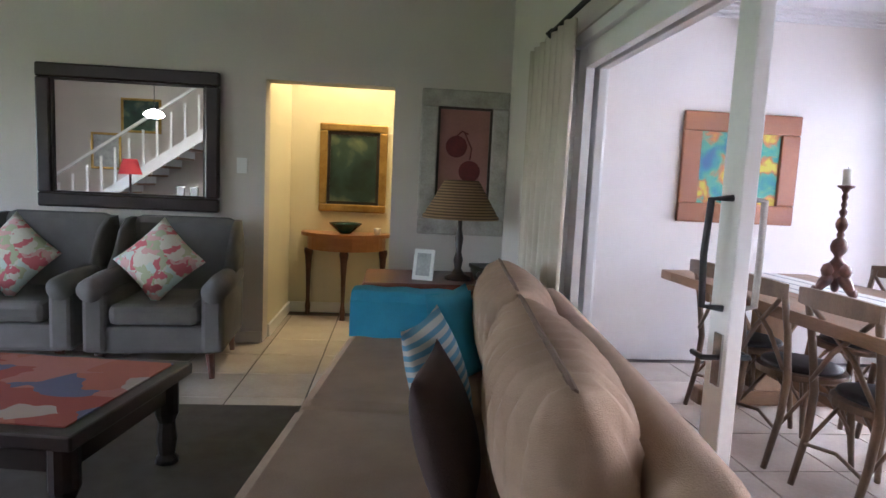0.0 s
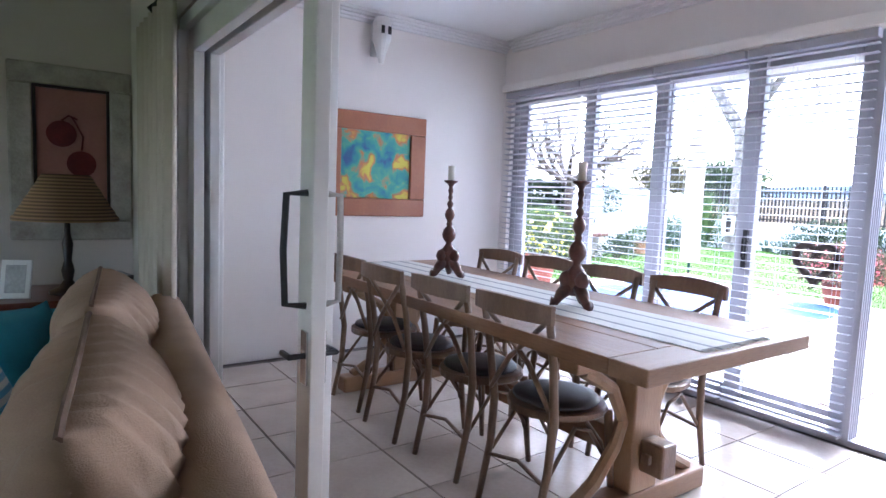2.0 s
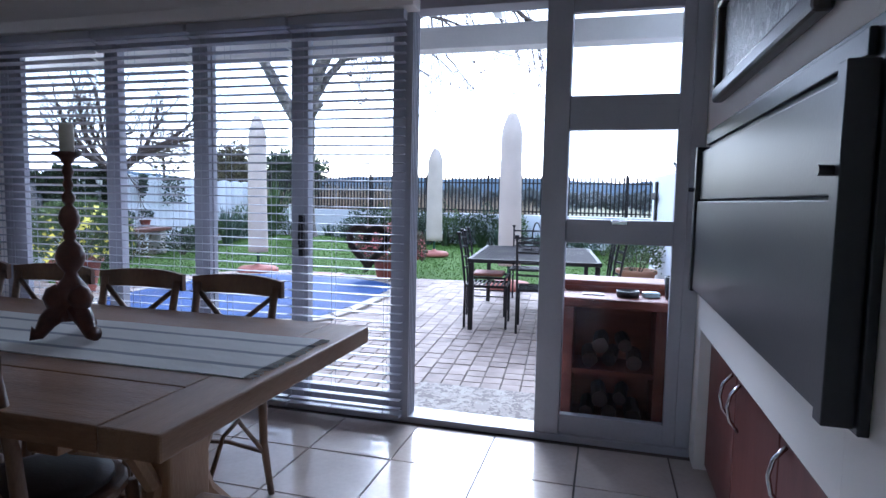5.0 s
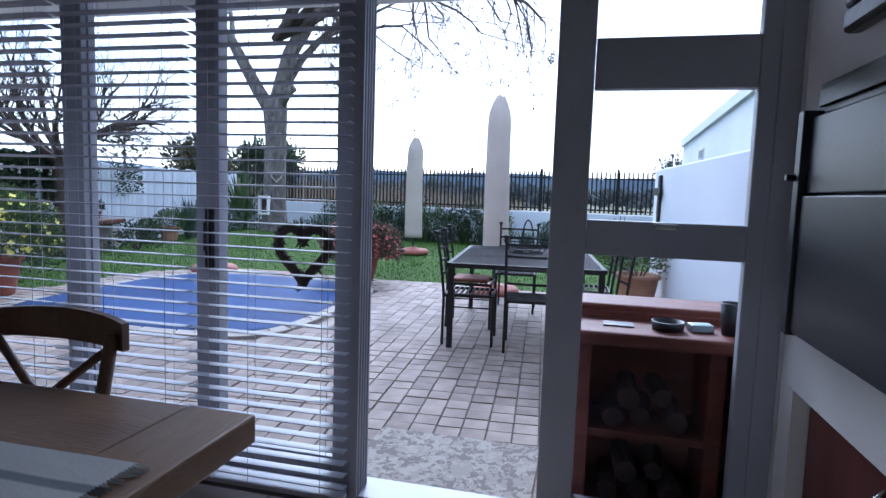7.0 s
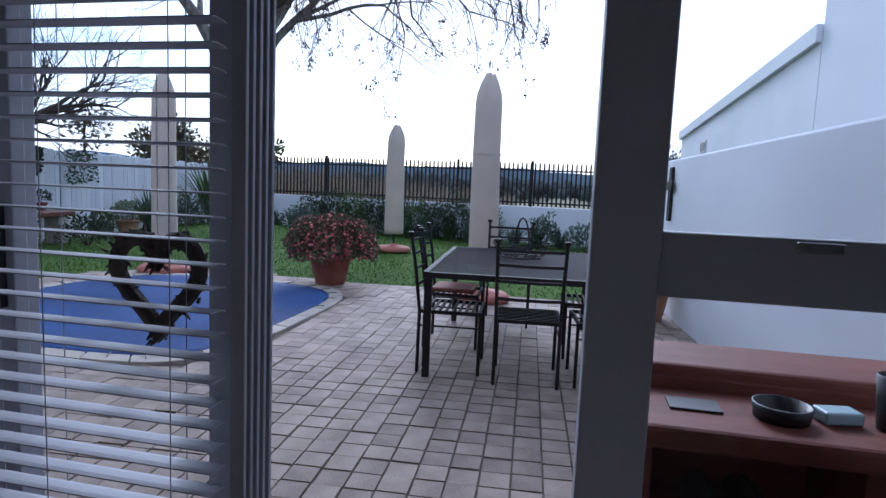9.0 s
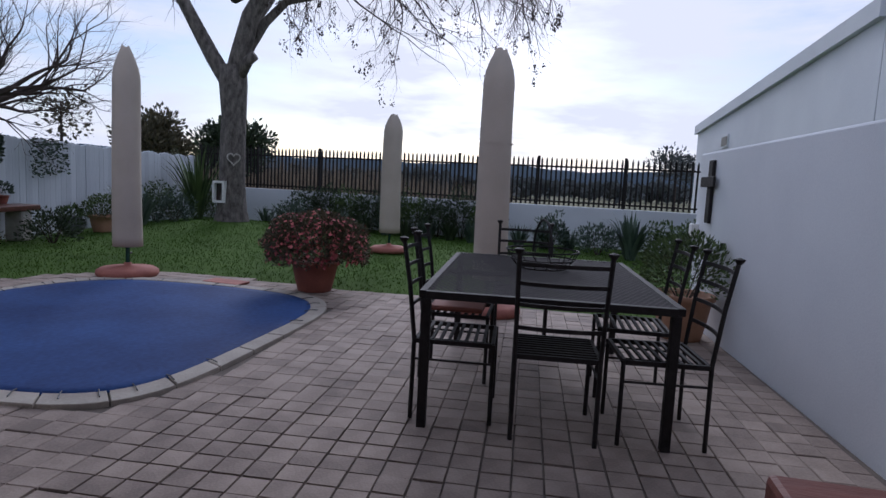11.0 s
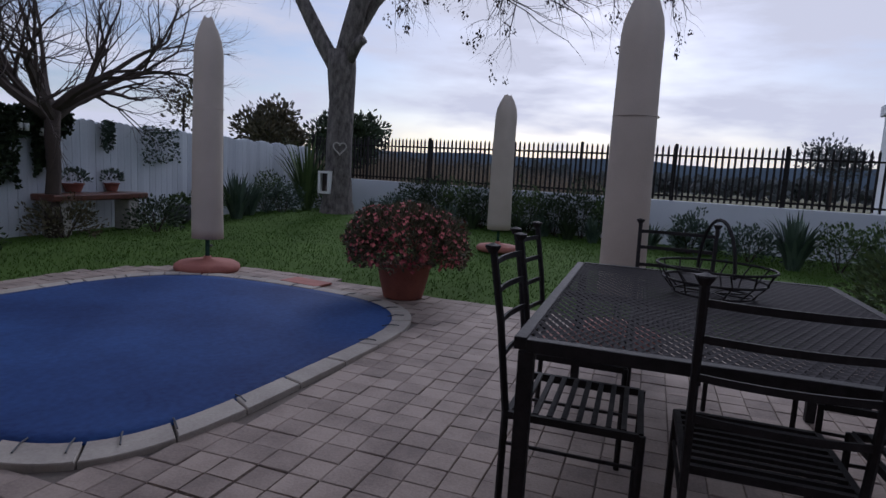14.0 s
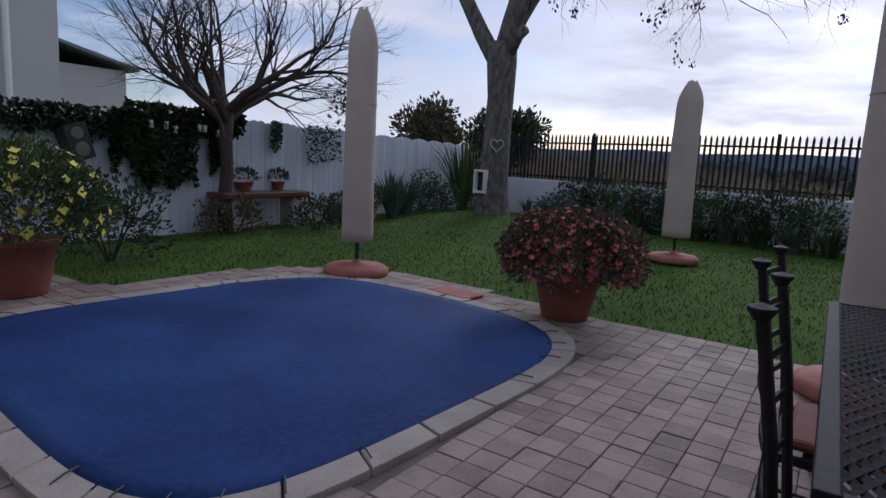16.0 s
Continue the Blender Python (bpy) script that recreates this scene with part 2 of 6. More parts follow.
M_MESH = mat("dark_expanded_mesh", (0.022, 0.018, 0.021), (0.012, 0.010, 0.012), 20, 0.75, 0.2, 90, spec=0.08)
M_BULB = glow("lit_globe", (1.0, 0.9, 0.75), 2)
M_WICKER = stripes("woven_wicker", (0.27, 0.165, 0.085), (0.10, 0.06, 0.032), 16, "Z", 0.8, 0.3)
M_RED = mat("red_lampshade", (0.40, 0.03, 0.03), rough=0.8)
M_PAPER = mat("photo_print", (0.55, 0.55, 0.55), (0.25, 0.25, 0.25), 8, 0.4, 0)
M_GREENC = mat("dark_green_ceramic", (0.02, 0.07, 0.05), (0.012, 0.04, 0.03), 8, 0.25, 0.1)
M_PAVER = mat("clay_grey_paver", (0.36, 0.285, 0.235), (0.19, 0.145, 0.12), 5, 0.82, 0.5, 70, vary=0.38)
M_PAVERJ = mat("clay_grey_paver_far", (0.36, 0.285, 0.235), (0.19, 0.145, 0.12), 5, 0.82, 0.5, 70, island=0.38)
M_COPING = mat("sandstone_coping", (0.44, 0.39, 0.33), (0.27, 0.235, 0.20), 4, 0.8, 0.4, 60, vary=0.3)
M_COVER = mat("blue_pool_cover", (0.035, 0.085, 0.25), (0.008, 0.022, 0.095), 0.9, 0.7, 0.12, 25, spec=0.15)
M_LAWN = mat("lawn", (0.075, 0.13, 0.026), (0.045, 0.08, 0.016), 1.1, 1, 0.8, 45, spec=0.08)
M_BLADE = mat("grass_blades", (0.088, 0.155, 0.03), (0.05, 0.095, 0.019), 1.3, 0.9, 0, island=0.25, spec=0.08)
M_FIELD = mat("winter_field", (0.17, 0.15, 0.075), (0.06, 0.075, 0.03), 0.08, 1, 0.5, 3)
M_CANVAS = mat("cream_canvas_cover", (0.50, 0.43, 0.36), (0.40, 0.34, 0.28), 2, 0.9, 0.3, 150)
M_TERRA = mat("terracotta", (0.27, 0.085, 0.055), (0.17, 0.05, 0.035), 6, 0.75, 0.3, 60)
M_TERRAL = mat("pale_terracotta", (0.42, 0.23, 0.14), (0.30, 0.16, 0.09), 6, 0.8, 0.3, 60)
M_CLAYB = mat("painted_clay_base", (0.40, 0.15, 0.11), (0.27, 0.09, 0.07), 7, 0.8, 0.4, 60)
M_BARK = mat("grey_bark", (0.21, 0.185, 0.165), (0.022, 0.018, 0.016), 7, 0.95, 1.0, 30, stretch=(1.5, 1.5, 0.7))
M_TWIG = mat("dark_twigs", (0.07, 0.05, 0.04), (0.04, 0.03, 0.024), 8, 0.95, 0.3)
M_LEAF = mat("shrub_leaves", (0.10, 0.15, 0.045), (0.03, 0.055, 0.016), 3, 0.7, 0, island=0.7)
M_LEAFD = mat("dark_leaves", (0.045, 0.07, 0.028), (0.015, 0.026, 0.010), 3, 0.7, 0, island=0.7)
M_LEAFB = mat("bronze_leaves", (0.12, 0.10, 0.05), (0.05, 0.045, 0.025), 3, 0.7, 0, island=0.7)
M_BLUELEAF = mat("grey_green_leaves", (0.09, 0.13, 0.09), (0.03, 0.05, 0.04), 3, 0.6, 0, island=0.6)
M_FLOWER = mat("coral_petals", (0.50, 0.13, 0.12), (0.28, 0.045, 0.06), 6, 0.7, 0, island=0.8)
M_DAISY = mat("yellow_petals", (0.75, 0.70, 0.12), (0.60, 0.52, 0.06), 6, 0.7, 0, island=0.5)
M_BOARD = mat("whitewashed_board", (0.66, 0.69, 0.73), (0.46, 0.49, 0.54), 1.3, 0.85, 0.35, 40, stretch=(3, 3, 0.4), vary=0.3)
M_REED = mat("dry_reeds", (0.34, 0.27, 0.19), (0.18, 0.14, 0.10), 1, 1, 0, island=0.8)
# far leaves lightened towards grey: aerial haze is put into the colour
M_FARTREE = mat("hazy_far_bush", (0.12, 0.13, 0.13), (0.06, 0.07, 0.07), 0.6, 1, 0, island=0.7)
# the blue-grey is distance haze, painted as the hills' base colour
M_HILL = mat("hazy_hills", (0.17, 0.22, 0.29), (0.12, 0.16, 0.22), 0.01, 1, 0)
M_BRAAI = mat("red_stained_bar_wood", (0.20, 0.065, 0.045), (0.10, 0.03, 0.022), 3, 0.6, 0.3, 50, stretch=(5, 0.7, 5), spec=0.25)
M_BLACKP = mat("black_plastic", (0.018, 0.018, 0.02), rough=0.45, bump=0.05)
M_TINBLUE = mat("pale_blue_tin", (0.35, 0.48, 0.52), rough=0.4)
M_MAT = patches("patterned_doormat", [(0.32, 0.28, 0.24), (0.20, 0.17, 0.15), (0.38, 0.34, 0.29)], 22, 0.95)
M_CORR = mat("corrugated_sheet", (0.20, 0.23, 0.24), (0.15, 0.17, 0.18), 2, 0.5, 0.05, metal=0.3)
M_HOUSE = mat("grey_house_plaster", (0.58, 0.56, 0.54), (0.50, 0.48, 0.46), 0.5, 0.9, 0.1)


# ---- mesh helpers ----
def box(bm, x0, x1, y0, y1, z0, z1, bevel=0.0, m=None):
    vs = bmesh.ops.create_cube(bm, size=1)["verts"]
    bmesh.ops.transform(bm, matrix=Matrix.LocRotScale(((x0 + x1) / 2, (y0 + y1) / 2, (z0 + z1) / 2), None, (abs(x1 - x0), abs(y1 - y0), abs(z1 - z0))), verts=vs)
    if bevel:
        es = {e for v in vs for e in v.link_edges}
        vs = list({v for f in bmesh.ops.bevel(bm, geom=list(es), offset=bevel, segments=2, affect="EDGES", profile=0.5)["faces"] for v in f.verts} | {v for v in vs if v.is_valid})
    if m:
        bmesh.ops.transform(bm, matrix=m, verts=vs)
    return bm


def ring_mesh(bm, rings, cap=True, closed=True):
    rows = [[bm.verts.new(p) for p in r] for r in rings]
    k = len(rows[0])
    for a, b in zip(rows, rows[1:]):
        for i in range(k if closed else k - 1):
            j = (i + 1) % k
            bm.faces.new((a[i], a[j], b[j], b[i]))
    if cap and closed and k > 2:
        bm.faces.new(rows[0][::-1])
        bm.faces.new(rows[-1])
    return bm


def tube(bm, pts, radii, sides=6, cap=True):
    """A round bar along points."""
    pts = [Vector(p) for p in pts]
    if not hasattr(radii, "__len__"):
        radii = [radii] * len(pts)
    rings, side = [], None
    for i, p in enumerate(pts):
        d = (pts[min(i + 1, len(pts) - 1)] - pts[max(i - 1, 0)]).normalized()
        if side is None:
            side = d.orthogonal().normalized()
        side = (side - d * side.dot(d))
        side = side.normalized() if side.length > 1e-6 else d.orthogonal().normalized()
        up = d.cross(side)
        rings.append([p + (side * math.cos(a) + up * math.sin(a)) * radii[i] for a in (2 * math.pi * k / sides for k in range(sides))])
    return ring_mesh(bm, rings, cap)


def lathe(bm, profile, sides=16, at=(0, 0, 0), cap=True):
    rings = [[(at[0] + r * math.cos(2 * math.pi * k / sides), at[1] + r * math.sin(2 * math.pi * k / sides), at[2] + z) for k in range(sides)] for r, z in profile]
    return ring_mesh(bm, rings, cap)


def pillow(bm, w, h, d, n=10, pinch=0.12, m=None, power=0.5):
    """A soft cushion in the local x-z plane, thick along y."""
    def pt(u, v, s):
        k = max((1 - u * u) * (1 - v * v), 0) ** power
        pull = 1 - pinch * (abs(u) ** 2 * (1 - abs(v) ** 2) + abs(v) ** 2 * (1 - abs(u) ** 2)) * 0.6
        return Vector((u * w / 2 * pull, s * d / 2 * k, v * h / 2 * pull))
    grid = [-1 + 2 * i / n for i in range(n + 1)]
    out = []
    for s in (1, -1):
        g = [[bm.verts.new(pt(u, v, s)) for u in grid] for v in grid]
        out += [v for r in g for v in r]
        for i in range(n):
            for j in range(n):
                q = (g[i][j], g[i][j + 1], g[i + 1][j + 1], g[i + 1][j])
                bm.faces.new(q if s < 0 else q[::-1])
    bmesh.ops.remove_doubles(bm, verts=out, dist=1e-4)
    if m:
        bmesh.ops.transform(bm, matrix=m, verts=[v for v in out if v.is_valid])
    return bm


def finish(name, bm, material, smooth=False):
    me = bpy.data.meshes.new(name)
    bmesh.ops.recalc_face_normals(bm, faces=bm.faces)
    bm.to_mesh(me)
    bm.free()
    if smooth:
        for p in me.polygons:
            p.use_smooth = True
    me.materials.append(material)
    return new(name, me)


def part(name, bm, material, parent, label="", smooth=False):
    ob = finish(name, bm, material, smooth)
    ob.parent = parent
    if label:
        ob["label"] = label
    return ob


def B(*a, **k):
    return box(bmesh.new(), *a, **k)


def thing(name, m, label, category, group=""):
    ob = new(name)
    ob.matrix_world = m
    ob.empty_display_size = 0.1
    return tagged(ob, label, category, group)


def struct(name, bm, material, label, category):
    return tagged(finish(name, bm, material), label, category, kind="structure")


def raw(name, verts, faces, material, smooth=False):
    me = bpy.data.meshes.new(name)
    me.from_pydata(verts, [], faces)
    me.materials.append(material)
    if smooth:
        for p in me.polygons:
            p.use_smooth = True
    return new(name, me)

# ---- the house shell ----
GZ = -0.06          # paving level
DX = 4.27           # inner plane of the garden doors
PX = 1.19           # plane of the sliding doors between lounge and dining room

SJ, HEAD = 3.46, 2.10   # far jamb and head of the opening between the rooms

floor = struct("floor", B(-7, 4.5, -3.2, 6.3, -0.3, -0.006), M_GROUT, "tiled floor with dark grout between large beige tiles", "floor")
struct("ceiling_dining", B(PX, 4.5, -0.6, 4.95, 2.77, 2.9), M_CEIL, "smooth white painted dining room ceiling", "ceiling")
struct("ceiling_lounge", B(-7.2, PX, -3.4, 6.4, 3.2, 3.35), M_CEIL, "smooth white painted lounge ceiling", "ceiling")
bm = B(-7, -0.78, 5.02, 5.2, 0, 3.2)
box(bm, 0.20, 1.5, 5.02, 5.2, 0, 3.2)
box(bm, -0.78, 0.20, 5.02, 5.2, 2.05, 3.2)
struct("wall_north", bm, M_WALL, "taupe painted lounge wall with an open alcove doorway", "wall")
for nm, c in (("wall_alcove_west", (-0.94, -0.782, 5.2, 6.189)), ("wall_alcove_east", (0.6, 0.8, 5.2, 6.189)), ("wall_alcove_back", (-0.94, 0.8, 6.19, 6.35))):
    struct(nm, B(*c, 0, 3.2), M_ALC, "cream painted alcove wall lit warmly from above", "wall")
bm = B(-7.2, -7, -3.2, 0.46, 0, 3.2)
box(bm, -7.2, -7, 3.6, 5.2, 0, 3.2)
box(bm, -7.2, -7, 0.46, 3.6, 0, 0.1)
box(bm, -7.2, -7, 0.46, 3.6, 2.2, 3.2)
struct("wall_west", bm, M_WALL, "taupe painted lounge wall with a tall window", "wall")
struct("wall_south", B(-7.2, PX + 0.2, -3.4, -3.2, 0, 3.2), M_WALL, "taupe painted wall behind the staircase", "wall")
bm = B(PX - 0.08, PX + 0.12, -3.2, -0.45, 0, 3.2)
box(bm, PX - 0.08, PX + 0.12, -0.45, 5.02, HEAD, 3.2)
box(bm, PX - 0.08, PX + 0.12, SJ, 5.02, 0, HEAD)
struct("wall_partition", bm, M_WALL, "taupe painted partition wall over the sliding doors", "wall")
struct("wall_dining_north", B(PX + 0.12, 4.5, 4.77, 4.95, 0, 2.77), M_DWALL, "cream painted dining room end wall", "wall")
bm = B(DX, 4.5, -0.33, 4.77, 2.38, 3.0)
box(bm, DX, 4.5, 4.66, 4.77, 0, 2.38)
box(bm, DX, 4.5, -0.33, 0.15, 0, 2.38)
box(bm, DX + 0.02, 4.5, 4.77, 9.5, -0.3, 3.0)
struct("wall_garden", bm, M_DWALL, "cream painted wall over the garden doors", "wall")
breast = struct("wall_braai", B(2.06, 2.419, -0.45, 0.15, 0, 2.77), M_DWALL, "cream plastered braai breast in the dining room", "wall")
for nm, c in (("breast_front", (2.42, 4.26, -0.45, 0.15, 0.69, 2.77)), ("end_pier", (4.14, 4.26, -0.45, 0.15, 0, 0.689)), ("recess_back", (2.42, 4.139, -0.45, 0.0, 0, 0.689))):
    part(nm, B(*c), M_DWALL, breast)
struct("wall_dining_south", B(PX + 0.12, 4.26, -0.62, -0.452, 0, 2.77), M_DWALL, "cream painted wall behind the braai breast", "wall")
bm = B(1.42, 2.055, -0.45, 0.08, 0.62, 0.86)
box(bm, 1.42, 1.56, -0.45, 0.08, 0, 0.62)
struct("trim_plinth", bm, M_DWALL, "cream plastered masonry plinth with an open niche", "plinth")
struct("trim_ledge", B(1.40, 2.055, -0.45, 0.12, 0.865, 0.91, bevel=0.006), M_SLATE, "dark slate ledge on a plastered plinth", "ledge")
# skirtings and cornice
bm = B(-7, -0.79, 4.995, 5.018, 0, 0.09)
box(bm, 0.21, 1.10, 4.995, 5.018, 0, 0.09)
struct("baseboard_lounge", bm, M_WALL, "painted lounge skirting board", "skirting")
bm = B(-0.78, -0.76, 5.2, 6.19, 0, 0.1)
box(bm, -0.76, 0.6, 6.165, 6.188, 0, 0.1)
struct("baseboard_alcove", bm, M_WHITE, "white alcove skirting board", "skirting")
bm = bmesh.new()
for a in range(4):
    box(bm, PX + 0.13, 4.26, 4.768 - 0.022 * (a + 1), 4.768 - 0.022 * a, 2.765 - 0.022 * (4 - a), 2.768)
    box(bm, DX - 0.022 * (a + 1), DX - 0.022 * a - 0.001, 0.15, 4.67, 2.765 - 0.022 * (4 - a), 2.768)
struct("trim_cornice", bm, M_CEIL, "white stepped plaster cornice", "cornice")

# ---- garden door wall: frames, panes, blinds ----
doors = tagged(new("window_garden_doors"), "wide white aluminium garden door set, sliding leaf open", "sliding door", kind="structure")


def bars(name, coords, parent=doors, material=M_ALU, bevel=0.004, label=""):
    bm = bmesh.new()
    for c in coords:
        box(bm, *c, bevel=bevel)
    return part(name, bm, material, parent, label)


X0, X1 = DX + 0.03, DX + 0.13
bars("head_frame", [(X0 - 0.02, X1 + 0.02, 0.152, 4.658, 2.31, 2.378)])
bars("threshold", [(X0 - 0.03, X1 + 0.04, 0.152, 4.658, -0.002, 0.035)])
for y in (4.61, 0.185):
    bars("jamb", [(X0, X1, y - 0.035, y + 0.035, 0.036, 2.309)])
bars("post", [(X0 - 0.02, X1 + 0.01, 0.81, 0.94, 0.036, 2.309)])
for y0, y1, xo in ((4.57, 3.66, 0.0), (3.78, 2.98, 0.03), (3.10, 2.31, 0.0), (2.43, 1.69, 0.04)):
    leaf = bars("sash", [(X0 + xo, X0 + xo + 0.04, y0 - 0.11, y0, 0.04, 2.305), (X0 + xo, X0 + xo + 0.04, y1, y1 + 0.11, 0.04, 2.305),
                         (X0 + xo, X0 + xo + 0.04, y1 + 0.11, y0 - 0.11, 0.04, 0.15), (X0 + xo, X0 + xo + 0.04, y1 + 0.11, y0 - 0.11, 2.2, 2.305)])
    g = part("pane", B(X0 + xo + 0.017, X0 + xo + 0.023, y1 + 0.112, y0 - 0.112, 0.152, 2.198), M_GLASS, leaf)
    g.visible_shadow = False
for k in range(5):
    bars("track_rib", [(X0 - 0.045 + 0.028 * k, X0 - 0.033 + 0.028 * k, 1.655, 1.689, 0.036, 2.305)], bevel=0.002)
    # black strips added between the ribs as the shade of the gaps
    bars("dark_gap_strip", [(X0 - 0.0325 + 0.028 * k, X0 - 0.0175 + 0.028 * k, 1.665, 1.688, 0.036, 2.305)], material=M_BLACKP, bevel=0.002)
lock = bars("door_lock", [(X0 - 0.028, X0 - 0.001, 2.33, 2.36, 0.92, 1.18)], material=M_BLACKP, label="black door latch plate")
bars("lock_lever", [(X0 - 0.05, X0 - 0.03, 2.338, 2.352, 1.0, 1.12)], parent=lock, material=M_BLACKP)
side = bars("side_light", [(X0, X0 + 0.05, 0.22, 0.28, 0.036, 2.309), (X0, X0 + 0.05, 0.28, 0.809, 2.25, 2.309), (X0, X0 + 0.05, 0.28, 0.809, 1.655, 1.83),
                           (X0, X0 + 0.05, 0.28, 0.809, 1.07, 1.195), (X0, X0 + 0.05, 0.28, 0.809, 0.036, 0.14)])
for z0, z1 in ((1.832, 2.248), (1.197, 1.653), (0.142, 1.068)):
    g = part("pane", B(X0 + 0.02, X0 + 0.026, 0.282, 0.808, z0, z1), M_GLASS, side)
    g.visible_shadow = False
bars("window_catch", [(X0 - 0.012, X0 - 0.001, 0.5, 0.58, 1.17, 1.19)], parent=side, material=M_CHROME)

slat_me = {}


def blind(y0, y1, tilt, n=44):
    b = thing("venetian_blind", pose(DX - 0.07, (y0 + y1) / 2, 0), "white slatted venetian blind lowered over the garden doors", "blind", "blinds over the garden doors")
    w = abs(y1 - y0) - 0.012
    part("head_rail", B(-0.03, 0.03, -w / 2, w / 2, 2.235, 2.285, bevel=0.004), M_SLAT, b)
    part("bottom_rail", B(-0.027, 0.027, -w / 2, w / 2, 0.05, 0.07, bevel=0.004), M_SLAT, b)
    bm = bmesh.new()
    xs = [-0.025, -0.012, 0.012, 0.025]
    top = [[(x, y, 0.003 * (1 - (x / 0.025) ** 2) + 0.0014) for x in xs] + [(x, y, 0.003 * (1 - (x / 0.025) ** 2) - 0.0014) for x in xs[::-1]] for y in (-w / 2, w / 2)]
    ring_mesh(bm, top)
    first = part("slat", bm, M_SLAT, b)
    first.matrix_basis = pose(0, 0, 0.1, 0, tilt, 0)
    for i in range(1, n):
        o = new("slat", first.data)
        o.parent = b
        o.matrix_basis = pose(0, random.uniform(-0.001, 0.001), 0.1 + i * (2.11 / (n - 1)), 0, tilt + random.uniform(-1, 1), 0)
    for y in (-w * 0.36, w * 0.36, w * 0.1):
        part("ladder_cord", tube(bmesh.new(), [(0.027, y, 0.07), (0.027, y, 2.24)], 0.0012, 4), M_SLAT, b)
        part("lift_cord", tube(bmesh.new(), [(-0.027, y, 0.07), (-0.027, y, 2.24)], 0.0012, 4), M_SLAT, b)
    return b


blind(4.64, 3.74, 12)
blind(3.735, 3.05, 9)
blind(3.045, 2.38, 3)
blind(2.375, 1.675, 2)
struct("trim_pelmet", B(DX - 0.13, DX - 0.005, 1.62, 4.66, 2.29, 2.36, bevel=0.006), M_DWALL, "cream painted timber pelmet over the blinds", "pelmet")

# ---- sliding doors of the partition ----
slider = tagged(new("door_sliding_lounge"), "white framed glass sliding door with a black pull handle", "sliding door", kind="structure")
bars("head_track", [(PX - 0.07, PX + 0.11, -0.44, SJ - 0.005, HEAD - 0.06, HEAD - 0.002)], slider, M_WHITE)
bars("floor_track", [(PX - 0.05, PX + 0.09, -0.44, SJ - 0.005, -0.002, 0.015)], slider, M_ALU)
bars("jamb", [(PX - 0.085, PX + 0.125, SJ - 0.06, SJ - 0.005, 0.016, HEAD - 0.061)], slider, M_WHITE)
HS = HEAD - 0.065
for xo, ya, yb in ((-0.045, 1.85, 3.39), (0.03, 1.97, 3.40)):
    leaf = bars("sash", [(PX + xo, PX + xo + 0.045, ya, ya + 0.10, 0.018, HS), (PX + xo, PX + xo + 0.045, yb - 0.12, yb, 0.018, HS),
                         (PX + xo, PX + xo + 0.045, ya + 0.10, yb - 0.12, 0.018, 0.16), (PX + xo, PX + xo + 0.045, ya + 0.10, yb - 0.12, HS - 0.11, HS)], slider, M_WHITE)
    g = part("pane", B(PX + xo + 0.018, PX + xo + 0.026, ya + 0.101, yb - 0.121, 0.161, HS - 0.111), M_GLASS, leaf)
    g.visible_shadow = False
for sx, xf in ((-1, PX - 0.046), (1, PX + 0.001)):
    hd = part("pull_handle", tube(bmesh.new(), [(xf, 1.885, 1.31), (xf + sx * 0.055, 1.90, 1.305), (xf + sx * 0.06, 1.905, 1.15), (xf + sx * 0.055, 1.90, 1.005), (xf, 1.885, 1.0)], 0.010, 8), M_BLACKP if sx < 0 else M_LIME, slider, "black pull handle" if sx < 0 else "pale pull handle", True)
    plate = part("lock_plate", B(min(xf, xf + sx * 0.006), max(xf, xf + sx * 0.006), 1.865, 1.905, 0.78, 0.93), M_CHROME, slider)
    part("thumb_turn", tube(bmesh.new(), [(xf, 1.885, 0.86), (xf + sx * 0.045, 1.885, 0.86), (xf + sx * 0.045, 1.945, 0.86)], 0.009, 6), M_BLACKP, plate)

# ---- verandah, garden walls ----
roof = tagged(new("roof_verandah"), "corrugated metal verandah roof on a white beam", "roof", kind="structure")
n = 130
verts, faces = [], []
for i in range(n + 1):
    y = -0.3 + 6.5 * i / n
    dz = 0.012 * math.cos(i * math.pi / 2.0)
    verts += [(4.5, y, 2.95 + dz), (5.75, y, 2.74 + dz)]
for i in range(n):
    faces.append((2 * i, 2 * i + 1, 2 * i + 3, 2 * i + 2))
sheet = raw("roof_sheet", verts, faces, M_CORR, True)
sheet.parent = roof
sheet.modifiers.new("thick", "SOLIDIFY").thickness = 0.004
part("beam", B(5.42, 5.58, -0.3, 6.2, 2.39, 2.55, bevel=0.006), M_WHITE, roof)
for k in range(6):
    part("rafter", box(bmesh.new(), -0.62, 0.6, -0.03, 0.03, -0.07, 0.0, m=pose(5.1, 0.3 + k * 1.15, 2.83, 0, 9.5, 0)), M_WHITE, roof)
PW = pose(7.87, -0.309, 0, 0, 0, 4.57)   # face of the patio wall
struct("wall_patio", box(bmesh.new(), -3.36, 2.85, -0.25, 0, -0.2, 1.69, bevel=0.02, m=PW), M_OUT, "low white plastered patio wall with rounded top", "wall")

